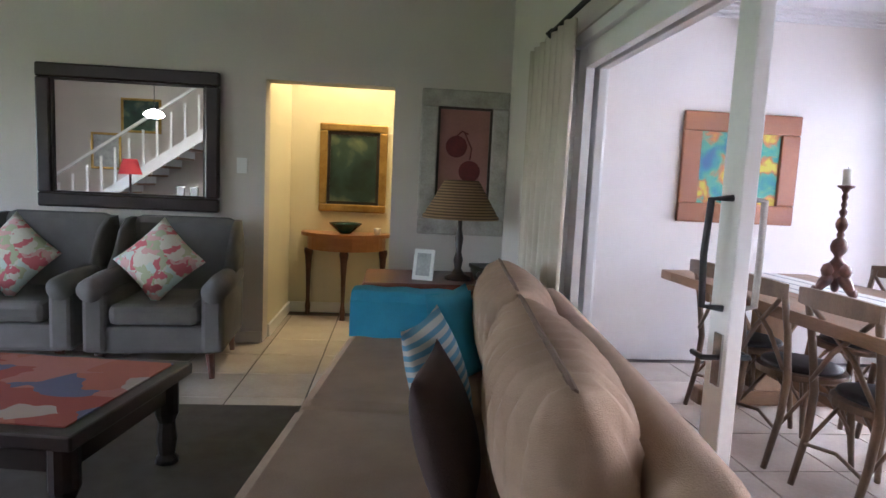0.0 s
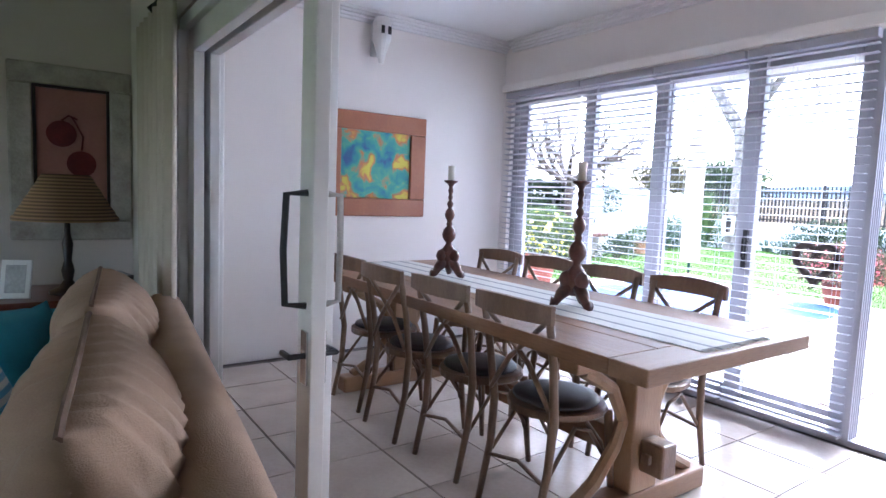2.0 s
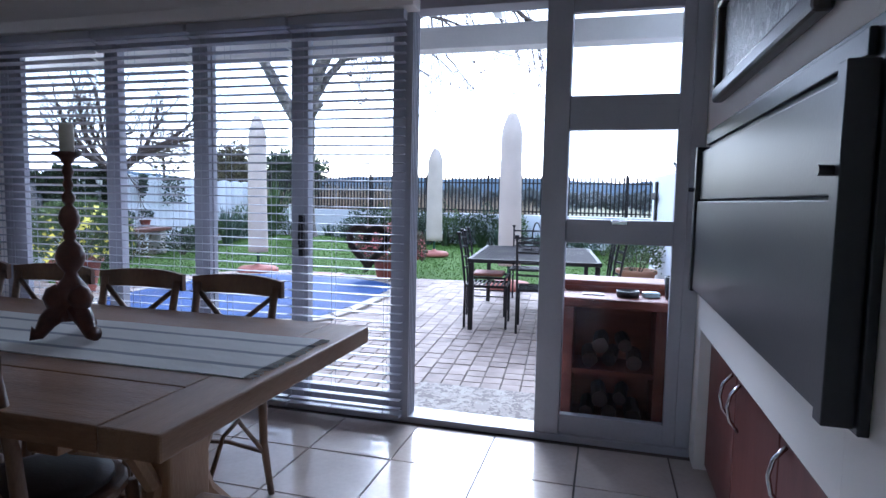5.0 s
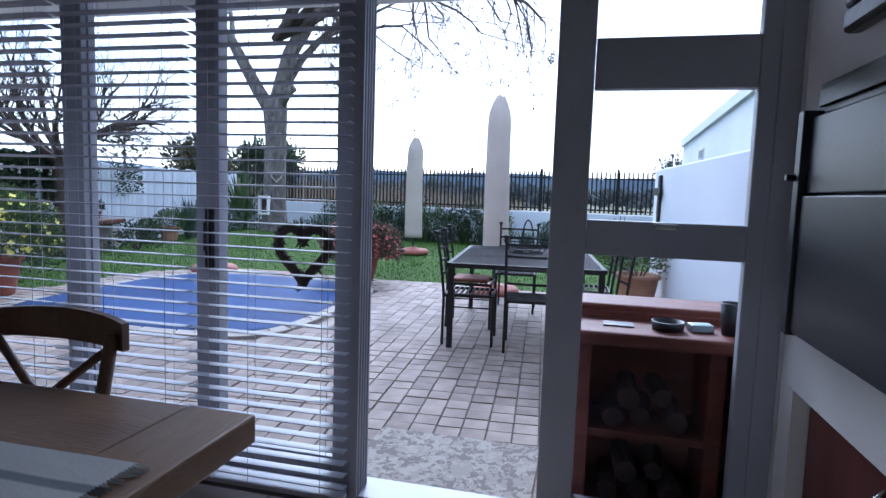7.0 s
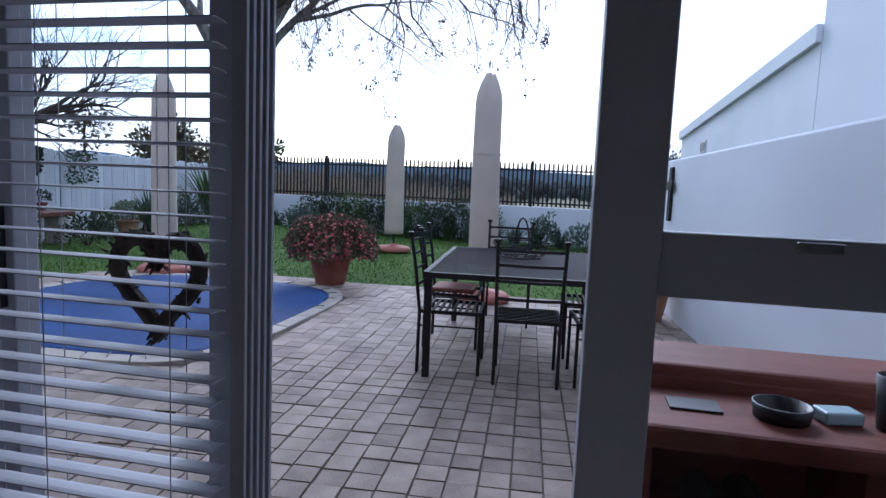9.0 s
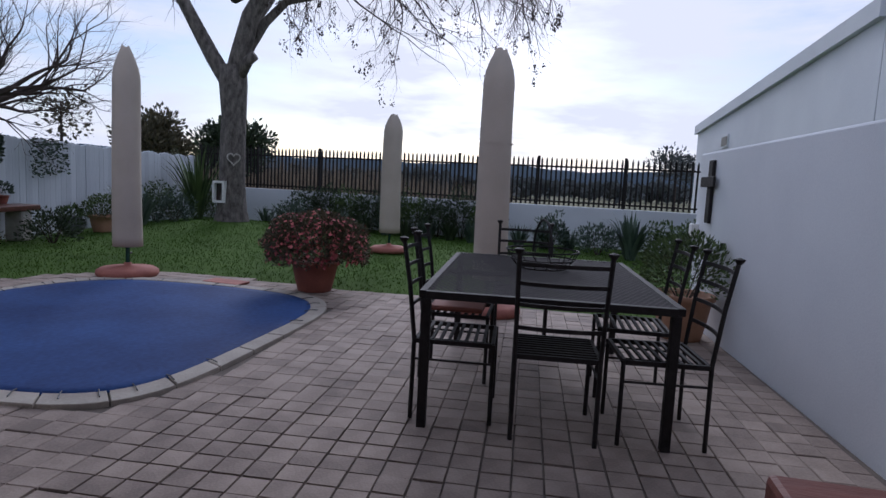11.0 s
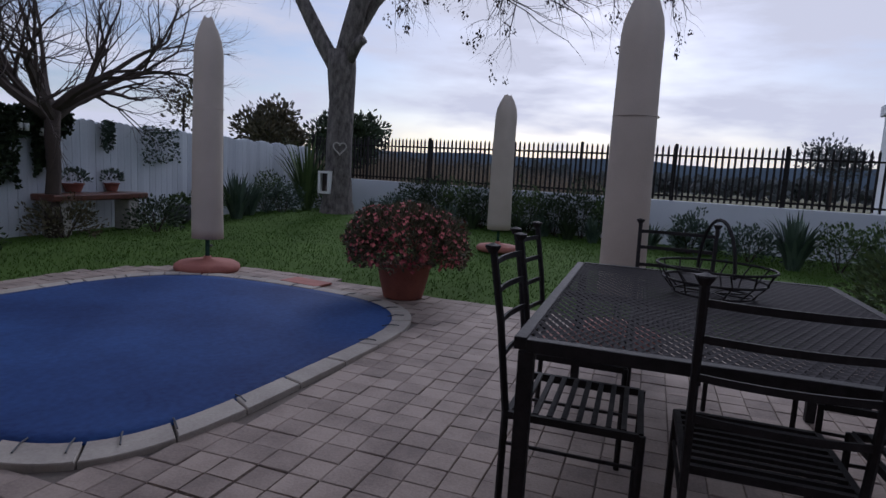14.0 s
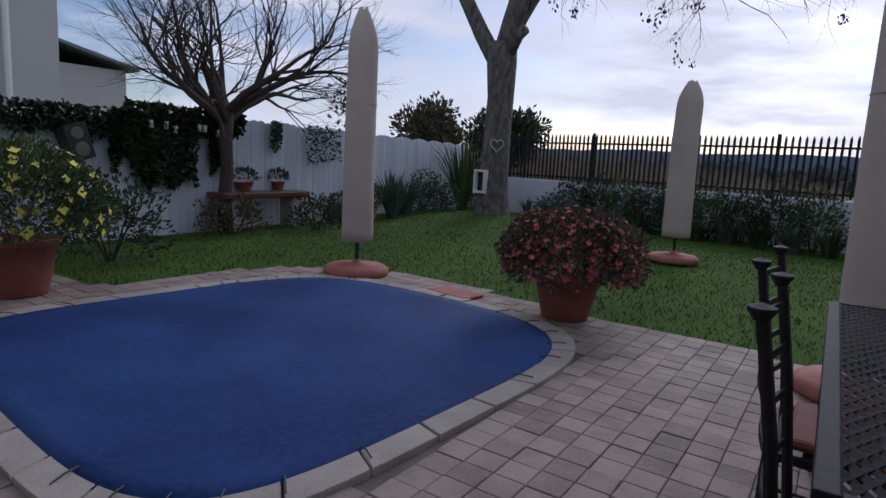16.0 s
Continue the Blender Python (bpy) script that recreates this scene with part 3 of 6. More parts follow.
annex = tagged(new("garage_building"), "white plastered flat-roofed outbuilding behind the patio wall", "building")
bm = bmesh.new()
ring_mesh(bm, [[(11.0, y, -0.2), (20.0, y, -0.2), (20.0, y, 2.80), (11.0, y, 3.14)] for y in (-6, -1.75)])
part("wall", bm, M_OUT, annex)
bm = bmesh.new()
ring_mesh(bm, [[(11.0, y, 3.145), (20.1, y, 2.802), (20.1, y, 3.01), (11.0, y, 3.35)] for y in (-6, -1.68)])
part("parapet", bm, M_OUT, annex)
part("tall_wall", B(4.6, 10.98, -6, -1.75, -0.2, 4.2), M_OUT, annex)
v = part("vent_window", B(16.85, 17.35, -1.749, -1.72, 2.26, 2.52), M_OUT, annex)
part("vent_slot", B(16.89, 17.31, -1.72, -1.71, 2.30, 2.48), M_BLACKP, v)
part("end_window_frame", B(20.001, 20.03, -3.6, -2.2, 1.2, 2.2), M_WHITE, annex)
cross = thing("wall_cross", PW @ pose(2.39, 0, 0), "dark timber cross hung on the white patio wall", "cross")
part("upright", B(-0.06, 0.06, 0.002, 0.035, 0.99, 1.60, bevel=0.006), M_IRON, cross)
part("crossbar", B(-0.2, 0.2, 0.036, 0.06, 1.34, 1.44, bevel=0.006), M_IRON, cross)
pl = thing("wall_tap_box", PW @ pose(2.76, 0, 0.80), "small white plastic tap box on the wall", "tap box")
part("case", B(-0.06, 0.06, 0.002, 0.07, 0, 0.16, bevel=0.01), M_WHITE, pl)
part("hose_hook", tube(bmesh.new(), [(0, 0.07, 0.02), (0.02, 0.12, -0.05), (-0.03, 0.1, -0.14)], 0.008, 6), M_CHROME, pl)

# ---- ground, field and horizon ----
def fence_x(y):
    return 18.35 + 0.115 * (y + 2)


def wall_y(x):
    return 10.3 + 0.2 * (x - 10)


def mound(x, y):
    return 0.22 * math.exp(-((x - 16.6) ** 2 + (y - 9.05) ** 2) / 3.2) + 0.0


verts, faces, idx = [], [], {}
gx = [4.5 + 0.4 * i for i in range(41)] + [22, 26, 35, 60, 120, 300, 900, 3000]
gy = [-3000, -600, -150, -50, -20, -8, -4] + [-2 + 0.4 * i for i in range(38)] + [16, 20, 30, 60, 150, 600, 3000]
gx = [-3000, -300, -60, -20] + gx
for i, x in enumerate(gx):
    for j, y in enumerate(gy):
        idx[i, j] = len(verts)
        near = 4.5 <= x <= 21 and -2 <= y <= 13
        verts.append((x, y, -0.085 + (mound(x, y) + 0.006 * noise.noise((x, y, 0)) if near else (-0.3 if x < 4.4 else 0))))
for i in range(len(gx) - 1):
    for j in range(len(gy) - 1):
        faces.append((idx[i, j], idx[i + 1, j], idx[i + 1, j + 1], idx[i, j + 1]))
ground = tagged(raw("ground", verts, faces, M_LAWN, True), "green lawn and open winter fields to the horizon", "ground", kind="structure")
ground.data.materials.append(M_FIELD)
for p in ground.data.polygons:
    c = p.center
    if c.x > 20.5 or abs(c.y) > 20:
        p.material_index = 1

# ---- the pool ----
PCX, PCY, PHX, PHY = 8.34, 5.13, 1.67, 1.58


def pool_ring(off, k=96):
    """Points round the pool, off metres outside its edge."""
    pts = []
    for i in range(k):
        a = 2 * math.pi * i / k
        c, s = math.cos(a), math.sin(a)
        e = 2 / (3.3 if c > 0 else 5.5)
        pts.append((PCX + (PHX + off) * math.copysign(abs(c) ** e, c), PCY + (PHY + off) * math.copysign(abs(s) ** e, s)))
    return pts


def pool_value(x, y, off=0.0):
    p = 3.3 if x > PCX else 5.5
    return abs((x - PCX) / (PHX + off)) ** p + abs((y - PCY) / (PHY + off)) ** p


bm = bmesh.new()
rings = []
for f in (1.0, 0.93, 0.8, 0.6, 0.4, 0.2, 0.03):
    rings.append([(PCX + (x - PCX) * f, PCY + (y - PCY) * f, GZ + 0.012 - 0.012 * (1 - f ** 3) + 0.006 * noise.noise((x * f * 1.5, y * f * 1.5, 0))) for x, y in pool_ring(0.02)])
ring_mesh(bm, rings, cap=False)
bm.faces.new(bm.verts[-96:])
pool = tagged(finish("pool_cover", bm, M_COVER, True), "faded blue fabric cover stretched over the swimming pool", "pool cover")
pool.modifiers.new("thick", "SOLIDIFY").thickness = 0.006

ra, rb = pool_ring(-0.03, 26), pool_ring(0.09, 26)
for i in range(26):
    a, b = ra[i], rb[i]
    k = part("anchor_spring", tube(bmesh.new(), [(a[0], a[1], GZ + 0.022), ((a[0] + b[0]) / 2, (a[1] + b[1]) / 2, GZ + 0.034), (b[0], b[1], GZ + 0.03)], 0.004, 5), M_SLATE, pool, "small steel cover anchor")

# ---- lounge things ----
def framed(name, m, w, h, bar, depth, frame_mat, art_mat, label, category="painting", inner=None, mid=0.0):
    """A framed picture: local x along the wall, z up, facing -y."""
    t = thing(name, m, label, category)
    for nm, c in (("frame_rail", (-w / 2, w / 2, h / 2 - bar, h / 2)), ("frame_rail", (-w / 2, w / 2, -h / 2, -h / 2 + bar)),
                  ("frame_stile", (-w / 2, -w / 2 + bar, -h / 2 + bar, h / 2 - bar)), ("frame_stile", (w / 2 - bar, w / 2, -h / 2 + bar, h / 2 - bar))):
        part(nm, B(c[0], c[1], -depth, -0.002, c[2], c[3], bevel=min(bar, depth) * 0.25), frame_mat, t)
    iw, ih = w / 2 - bar, h / 2 - bar
    part("canvas", B(-iw, iw, -depth * 0.45, -0.003, -ih, ih), art_mat, t)
    if inner:
        k = mid
        for c in ((-iw, iw, ih - k, ih), (-iw, iw, -ih, -ih + k), (-iw, -iw + k, -ih + k, ih - k), (iw - k, iw, -ih + k, ih - k)):
            part("inner_slip", B(c[0], c[1], -depth * 0.7, -depth * 0.46, c[2], c[3], bevel=0.002), inner, t)
    return t


mir = framed("wall_mirror", pose(-1.765, 5.018, 1.545, 0, 0, 0), 1.31, 1.05, 0.105, 0.06, M_ESPR, M_MIRROR, "large wall mirror in a wide dark wooden frame", "mirror", M_ESPR, 0.015)
framed("oil_painting", pose(-0.178, 6.188, 1.433), 0.65, 0.85, 0.075, 0.05, M_GOLD, M_DARKART, "dark oil painting in a gilded frame", "painting", M_ESPR, 0.03)
pomegranate = framed("pomegranate_print", pose(0.757, 5.018, 1.488), 0.69, 1.13, 0.13, 0.05, M_LIME, M_PINKART, "pink fruit print in a distressed whitewashed frame", "picture", M_ESPR, 0.02)
for cx, cz, r in ((-0.06, 0.13, 0.085), (0.05, -0.06, 0.085)):
    part("printed_fruit", tube(bmesh.new(), [(cx, -0.024, cz), (cx, -0.028, cz)], r, 22), M_POME, pomegranate)
for pts in ([(-0.06, -0.026, 0.215), (-0.02, -0.026, 0.25), (0.03, -0.026, 0.23)], [(0.0, -0.026, 0.24), (0.06, -0.026, 0.12), (0.05, -0.026, 0.03)]):
    part("printed_stem", tube(bmesh.new(), pts, 0.006, 5), M_POME, pomegranate)
sw = thing("light_switch", pose(-0.95, 5.018, 1.39), "white plastic light switch on the wall", "switch")
part("plate", B(-0.04, 0.04, -0.01, 0, -0.06, 0.06, bevel=0.004), M_WHITE, sw)
part("rocker", B(-0.012, 0.012, -0.016, -0.011, -0.02, 0.02, bevel=0.002), M_WHITE, sw)

ld = bpy.data.lights.new("alcove_downlight", "POINT")
ld.energy, ld.color, ld.shadow_soft_size = 1.7, (1.0, 0.80, 0.42), 0.05
dl = thing("downlight", pose(-0.1, 5.65, 3.12), "warm lit alcove ceiling downlight", "lamp")
part("rim", lathe(bmesh.new(), [(0.05, 0.02), (0.065, 0.0), (0.07, 0.01), (0.07, 0.07), (0.05, 0.07)], 20), M_CHROME, dl)
o = new("downlight_bulb", ld)
o.parent, o.location = dl, (0, 0, -0.06)

con = thing("console_table", pose(-0.22, 5.95, 0), "golden wood half-round console table with dark legs", "table")
bm = bmesh.new()
ring_mesh(bm, [[(0.44 * math.cos(a), 0.22 - 0.42 * math.sin(a), z) for a in (math.pi * k / 16 for k in range(17))] for z in (0.78, 0.785, 0.81, 0.815)])
part("top", bm, M_YELW, con)
bm = bmesh.new()
ring_mesh(bm, [[(0.38 * math.cos(a), 0.21 - 0.35 * math.sin(a), z) for a in (math.pi * k / 16 for k in range(17))] for z in (0.65, 0.779)])
part("apron", bm, M_YELW, con)
for x, y in ((-0.36, 0.16), (0.36, 0.16), (0, -0.1)):
    part("leg", lathe(bmesh.new(), [(0.03, 0), (0.022, 0.03), (0.028, 0.08), (0.018, 0.14), (0.024, 0.4), (0.033, 0.56), (0.045, 0.62), (0.04, 0.65)], 10, (x, y, 0)), M_DARKW, con, smooth=True)
bowl = tagged(finish("bowl", lathe(bmesh.new(), [(0.05, 0), (0.07, 0.02), (0.15, 0.09), (0.155, 0.1), (0.14, 0.09), (0.05, 0.03), (0.001, 0.025)], 20), M_GREENC, True), "dark green ceramic bowl on the console table", "bowl")
bowl.location = (-0.22, 5.93, 0.816)
jarx = tagged(finish("tealight_cup", lathe(bmesh.new(), [(0.03, 0), (0.035, 0.06), (0.03, 0.062), (0.026, 0.01), (0.001, 0.008)], 14), M_WHITE, True), "small white tealight cup on the console", "cup")
jarx.location = (0.08, 5.95, 0.816)


def wingback(m):
    a = thing("wingback_armchair", m, "grey linen wingback armchair with dark wooden legs", "armchair", "armchairs below the mirror")
    part("seat_base", B(-0.36, 0.36, -0.40, 0.30, 0.16, 0.34, bevel=0.03), M_GREY, a)
    part("seat_cushion", B(-0.27, 0.27, -0.43, 0.22, 0.345, 0.48, bevel=0.045), M_GREY, a)
    part("backrest", box(bmesh.new(), -0.36, 0.36, -0.07, 0.08, 0.0, 0.68, bevel=0.06, m=pose(0, 0.27, 0.32, -8, 0, 0)), M_GREY, a)
    for s in (-1, 1):
        bm = bmesh.new()
        rows = []
        for y, z0, z1 in ((0.36, 0.62, 0.98), (0.25, 0.6, 0.97), (0.12, 0.58, 0.90), (0.03, 0.56, 0.76), (0.0, 0.56, 0.64)):
            rows.append([(s * 0.34, y, z0), (s * 0.41, y - 0.02, z0), (s * 0.42, y - 0.02, (z0 + z1) / 2), (s * 0.39, y, z1), (s * 0.35, y, z1), (s * 0.33, y, (z0 + z1) / 2)])
        part("wing", ring_mesh(bm, rows), M_GREY, a, smooth=True)
        part("arm", B(s * 0.28, s * 0.42, -0.42, 0.28, 0.17, 0.56, bevel=0.03), M_GREY, a)
        part("arm_roll", tube(bmesh.new(), [(s * 0.36, -0.44, 0.57), (s * 0.36, -0.2, 0.585), (s * 0.36, 0.25, 0.59)], [0.075, 0.078, 0.07], 14), M_GREY, a, smooth=True)
        for y in (-0.38, 0.28):
            part("leg", tube(bmesh.new(), [(s * 0.33, y, 0.165), (s * 0.345, y - 0.01 , 0.0)], [0.03, 0.018], 8), M_DARKW, a)
    return a


chair = wingback(pose(-1.28, 4.50, 0, 0, 0, 4))
copy_thing(chair, pose(-2.18, 4.50, 0, 0, 0, 2))
copy_thing(chair, pose(-3.16, 4.47, 0, 0, 0, -3))
for x, z, rr in ((-1.30, 0.70, 45), (-2.21, 0.70, 40)):
    c = tagged(finish("floral_cushion", pillow(bmesh.new(), 0.42, 0.42, 0.17, 12), M_FLORAL, True), "cream cushion printed with pink roses on the armchair", "cushion", "floral cushions")
    c.matrix_world = pose(x, 4.32, z + 0.03, -18, 0, 0) @ pose(0, 0, 0, 0, rr, 0)

ct = thing("coffee_table", pose(-1.44, 2.73, 0, 0, 0, -8), "dark wooden coffee table with a red patchwork top", "coffee table")
part("top", B(-0.72, 0.72, -0.41, 0.41, 0.40, 0.455, bevel=0.008), M_ESPR, ct)
part("patchwork_inlay", B(-0.66, 0.66, -0.35, 0.35, 0.456, 0.462), M_KILIM, ct, "red and blue patchwork inlay")
part("apron", B(-0.66, 0.66, -0.35, 0.35, 0.30, 0.398), M_ESPR, ct)
for x in (-0.64, 0.64):
    for y in (-0.33, 0.33):
        part("leg", lathe(bmesh.new(), [(0.05, 0), (0.05, 0.03), (0.035, 0.05), (0.045, 0.12), (0.035, 0.2), (0.05, 0.24), (0.05, 0.4)], 12, (x, y, 0)), M_ESPR, ct)
for i, (x, y, a) in enumerate(((-1.55, 2.98, 40), (-1.70, 2.90, 22))):
    r = thing("remote_control", pose(x, y, 0.463, 0, 0, a), "black remote control on the coffee table", "remote", "remote controls")
    part("body", B(-0.025, 0.025, -0.09, 0.09, 0, 0.02, bevel=0.006), M_BLACKP, r)
    part("button_pad", B(-0.018, 0.018, -0.07, 0.05, 0.021, 0.023), M_GREY, r)
st = thing("footstool", pose(-1.05, 1.62, 0, 0, 0, -8), "dark leather footstool beside the coffee table", "stool")
part("pad", B(-0.35, 0.35, -0.25, 0.25, 0.2, 0.40, bevel=0.04), M_BROWNC, st)
for x in (-0.3, 0.3):
    for y in (-0.2, 0.2):
        part("leg", B(x - 0.025, x + 0.025, y - 0.025, y + 0.025, 0, 0.205), M_ESPR, st)
rug = tagged(finish("lounge_rug", B(-2.4, -0.12, 0.9, 3.66, 0.0, 0.012, bevel=0.004), M_LRUG), "flat brown woven rug under the coffee table", "rug")

# sofa: local y along its back, x=0 the outer face of the back
SOFA = pose(0.80, 1.12, 0, 0, 0, -6.3)
sofa = thing("sofa", SOFA, "long beige corduroy sofa facing into the lounge", "sofa")
L = 2.55
part("base", B(-1.05, -0.03, 0.05, L - 0.05, 0.08, 0.30, bevel=0.03), M_BEIGE, sofa)
bm = bmesh.new()
rows = []
for k in range(13):
    y = (L - 0.16) * k / 12
    e = 0.05 * math.exp(-((k if k < 6 else 12 - k) / 0.7) ** 2)
    rows.append([(0.02, y, 0.06), (0.05, y, 0.5), (0.065, y, 0.74 - e), (0.045, y, 0.80 - e), (0.0, y, 0.825 - e), (-0.06, y, 0.82 - e), (-0.10, y, 0.78 - e), (-0.13, y, 0.5), (-0.16, y, 0.06)])
part("backrest", ring_mesh(bm, rows), M_BEIGE, sofa, smooth=True)
for y0, y1 in ((0.0, 0.22), (L - 0.22, L)):
    part("armrest", B(-1.05, -0.16, y0, y1, 0.08, 0.69, bevel=0.06), M_BEIGE, sofa)
for k in range(2):
    y0 = 0.23 + k * 1.045
    part("seat_cushion", B(-1.07, -0.36, y0 + 0.005, y0 + 1.04, 0.305, 0.47, bevel=0.05), M_BEIGE, sofa)
for k, (yc, w) in enumerate(((0.68, 0.98), (1.73, 0.96))):
    bm = bmesh.new()
    pillow(bm, w, 0.57, 0.36, 44, 0.05, None, 0.36)
    for v in bm.verts:
        fold = math.sin(v.co.x * 70 + 2.5 * math.sin(v.co.z * 9 + v.co.x * 3)) * 0.018 * max(0, 1 - abs(v.co.z - 0.20) * 3.0)
        v.co.y += fold
        v.co.z += fold * 0.6
    cu = part("back_cushion", bm, M_BEIGE, sofa, smooth=True)
    cu.matrix_basis = pose(-0.21, yc, 0.665, 0, 0, 90) @ pose(0, 0, 0, -12, 0, 0)
    edge = [Vector((u * w / 2, 0.0, 0.288 - 0.0095 * (1 - u * u) - 0.012 * u ** 8)) for u in (-0.97 + 1.94 * i / 24 for i in range(25))]
    pp = part("piping", tube(bmesh.new(), [(p.x, p.y, p.z + 0.004) for p in edge], 0.0075, 6), M_PIPE, cu)
thr = tagged(finish("throw", bmesh.new(), M_BLUE, True), "turquoise knitted throw draped over the sofa arm", "throw")
bm = bmesh.new()
prof = [(-0.012, 0.46), (-0.014, 0.56), (-0.012, 0.66), (0.03, 0.71), (0.11, 0.718), (0.20, 0.71), (0.236, 0.66), (0.24, 0.44)]
ring_mesh(bm, [[(x, L - 0.225 + a, z + 0.004 * math.sin(x * 30)) for a, z in prof] for x in (-1.06 + 0.66 * i / 14 for i in range(15))], cap=False, closed=False)
bmesh.ops.recalc_face_normals(bm, faces=bm.faces)
bm.to_mesh(thr.data)
bm.free()
thr.matrix_world = SOFA
thr.modifiers.new("thick", "SOLIDIFY").thickness = 0.014
for nm, mt, lab, x, y, z, rz, rx, w in (("scatter_cushion", M_BROWNC, "plain dark brown scatter cushion on the sofa", -0.50, 0.74, 0.62, 84, -18, 0.44),
                                        ("scatter_cushion", M_BSTR, "blue and grey striped scatter cushion on the sofa", -0.53, 1.12, 0.64, 78, -20, 0.46),
                                        ("scatter_cushion", M_BLUE, "turquoise scatter cushion leaning on the sofa back", -0.47, 1.72, 0.65, 66, -18, 0.42)):
    c = tagged(finish(nm, pillow(bmesh.new(), w, w, 0.16, 12), mt, True), lab, "cushion")
    c.matrix_world = SOFA @ pose(x, y, z, 0, 0, rz) @ pose(0, 0, 0, rx, 0, 0)

sd = thing("side_table", pose(0.58, 4.62, 0), "mahogany side table with a moulded top", "side table")
part("top", B(-0.55, 0.5, -0.36, 0.3, 0.60, 0.64, bevel=0.012), M_MAHO, sd)
part("drawer_box", B(-0.48, 0.44, -0.30, 0.26, 0.44, 0.598), M_MAHO, sd)
for x in (-0.45, 0.40):
    for y in (-0.28, 0.22):
        part("leg", lathe(bmesh.new(), [(0.03, 0), (0.022, 0.05), (0.03, 0.25), (0.035, 0.44)], 10, (x, y, 0)), M_MAHO, sd)
lamp = thing("table_lamp", pose(0.70, 4.52, 0.641), "dark turned table lamp with a wicker shade", "lamp")
part("base", lathe(bmesh.new(), [(0.10, 0), (0.10, 0.02), (0.05, 0.04), (0.025, 0.08), (0.035, 0.14), (0.02, 0.2), (0.03, 0.3), (0.016, 0.36), (0.016, 0.48)], 16), M_ESPR, lamp, smooth=True)
bm = bmesh.new()
prof = [(0.275, 0.44), (0.27, 0.46)] + [(0.26 - 0.14 * k / 8, 0.47 + 0.24 * k / 8) for k in range(9)]
lathe(bm, [(r + 0.004 * (i % 2), z) for i, (r, z) in enumerate(prof)] + [(0.115, 0.71), (0.25, 0.46), (0.265, 0.44)], 32, cap=False)
part("shade", bm, M_WICKER, lamp, "conical woven wicker shade", True)
ph = thing("photo_frame", pose(0.44, 4.42, 0.641, 0, 0, -20) @ pose(0, 0, 0, -14, 0, 0), "white standing photo frame on the side table", "photo frame")
part("frame", B(-0.075, 0.075, -0.01, 0.01, 0, 0.22, bevel=0.003), M_WHITE, ph)
part("photo", B(-0.05, 0.05, -0.014, -0.011, 0.03, 0.19), M_PAPER, ph)
part("stand", box(bmesh.new(), -0.02, 0.02, 0, 0.008, 0, 0.17, m=pose(0, 0.012, 0.01, -16, 0, 0)), M_WHITE, ph)
for k in range(3):
    bk = thing("book", pose(0.93, 4.62, 0.641 + 0.032 * k, 0, 0, 8 * k - 5), "dark covered book stacked on the side table", "book", "stacked books")
    part("cover", B(-0.1, 0.1, -0.13, 0.13, 0, 0.03, bevel=0.003), M_ESPR, bk)
    part("pages", B(-0.095, 0.103, -0.126, 0.126, 0.005, 0.025), M_WAX, bk)

cur = thing("curtain", pose(1.02, 3.50, 0), "gathered cream linen curtain hanging to the floor", "curtain")
for j, (y0, y1, x) in enumerate(((-0.36, 0.38, 0.0),)):
    rows = []
    for z in (0.02, 0.6, 1.2, 1.8, 2.125):
        rows.append([(x + 0.035 * math.sin(k * 0.95 + 0.3 * z) * (0.7 + 0.3 * math.sin(k)), y0 + (y1 - y0) * k / 44, z) for k in range(45)])
    bm = ring_mesh(bmesh.new(), rows, cap=False, closed=False)
    c = part("drape", bm, M_LINEN, cur, smooth=True)
    c.modifiers.new("thick", "SOLIDIFY").thickness = 0.004
rod = thing("curtain_rod", pose(1.02, 0, 2.14), "black iron curtain rod with a ball finial", "curtain rod")
part("pole", tube(bmesh.new(), [(0, -0.6, 0), (0, 3.50, 0)], 0.014, 10), M_IRON, rod)
part("finial", lathe(bmesh.new(), [(0.001, -0.03), (0.03, 0), (0.001, 0.03)], 12, (0, 3.52, 0)), M_IRON, rod, smooth=True)
for y in (0.0, 1.75, 3.47):
    part("bracket", B(-0.01, 0.088, y - 0.01, y + 0.01, -0.03, -0.013), M_IRON, rod)

# staircase and side board at the back of the lounge, met in the mirror
stair = tagged(new("staircase"), "white painted staircase rising along the back wall", "stairs", kind="structure")
for k in range(15):
    part("tread", B(-6.3 + 0.26 * k, -6.03 + 0.26 * k, -3.19, -2.3, 0.18 * (k + 1) - 0.04, 0.18 * (k + 1), bevel=0.006), M_OAK, stair)
    part("riser", B(-6.29 + 0.26 * k, -6.27 + 0.26 * k, -3.19, -2.32, 0.18 * k, 0.18 * (k + 1) - 0.041), M_WHITE, stair)
    part("baluster", B(-6.18 + 0.26 * k, -6.14 + 0.26 * k, -2.29, -2.26, 0.18 * (k + 1), 0.18 * (k + 1) + 0.85), M_WHITE, stair)
for nm, dz, th in (("handrail", 0.95, 0.06), ("stringer", -0.12, 0.24)):
    bm = bmesh.new()
    ring_mesh(bm, [[(-6.35, y, 0.1 + dz), (-2.4, y, 2.83 + dz), (-2.4, y, 2.83 + dz + th), (-6.35, y, 0.1 + dz + th)] for y in (-2.30, -2.25)])
    part(nm, bm, M_WHITE, stair)
framed("hall_picture", pose(-5.0, -3.198, 2.45, 0, 0, 180), 0.8, 0.7, 0.05, 0.03, M_GOLD, M_DARKART, "gold framed picture on the stair wall", "picture")
framed("hall_picture", pose(-5.7, -3.198, 1.7, 0, 0, 180), 0.6, 0.75, 0.05, 0.03, M_GOLD, M_PAPER, "gold framed pale picture on the stair wall", "picture")
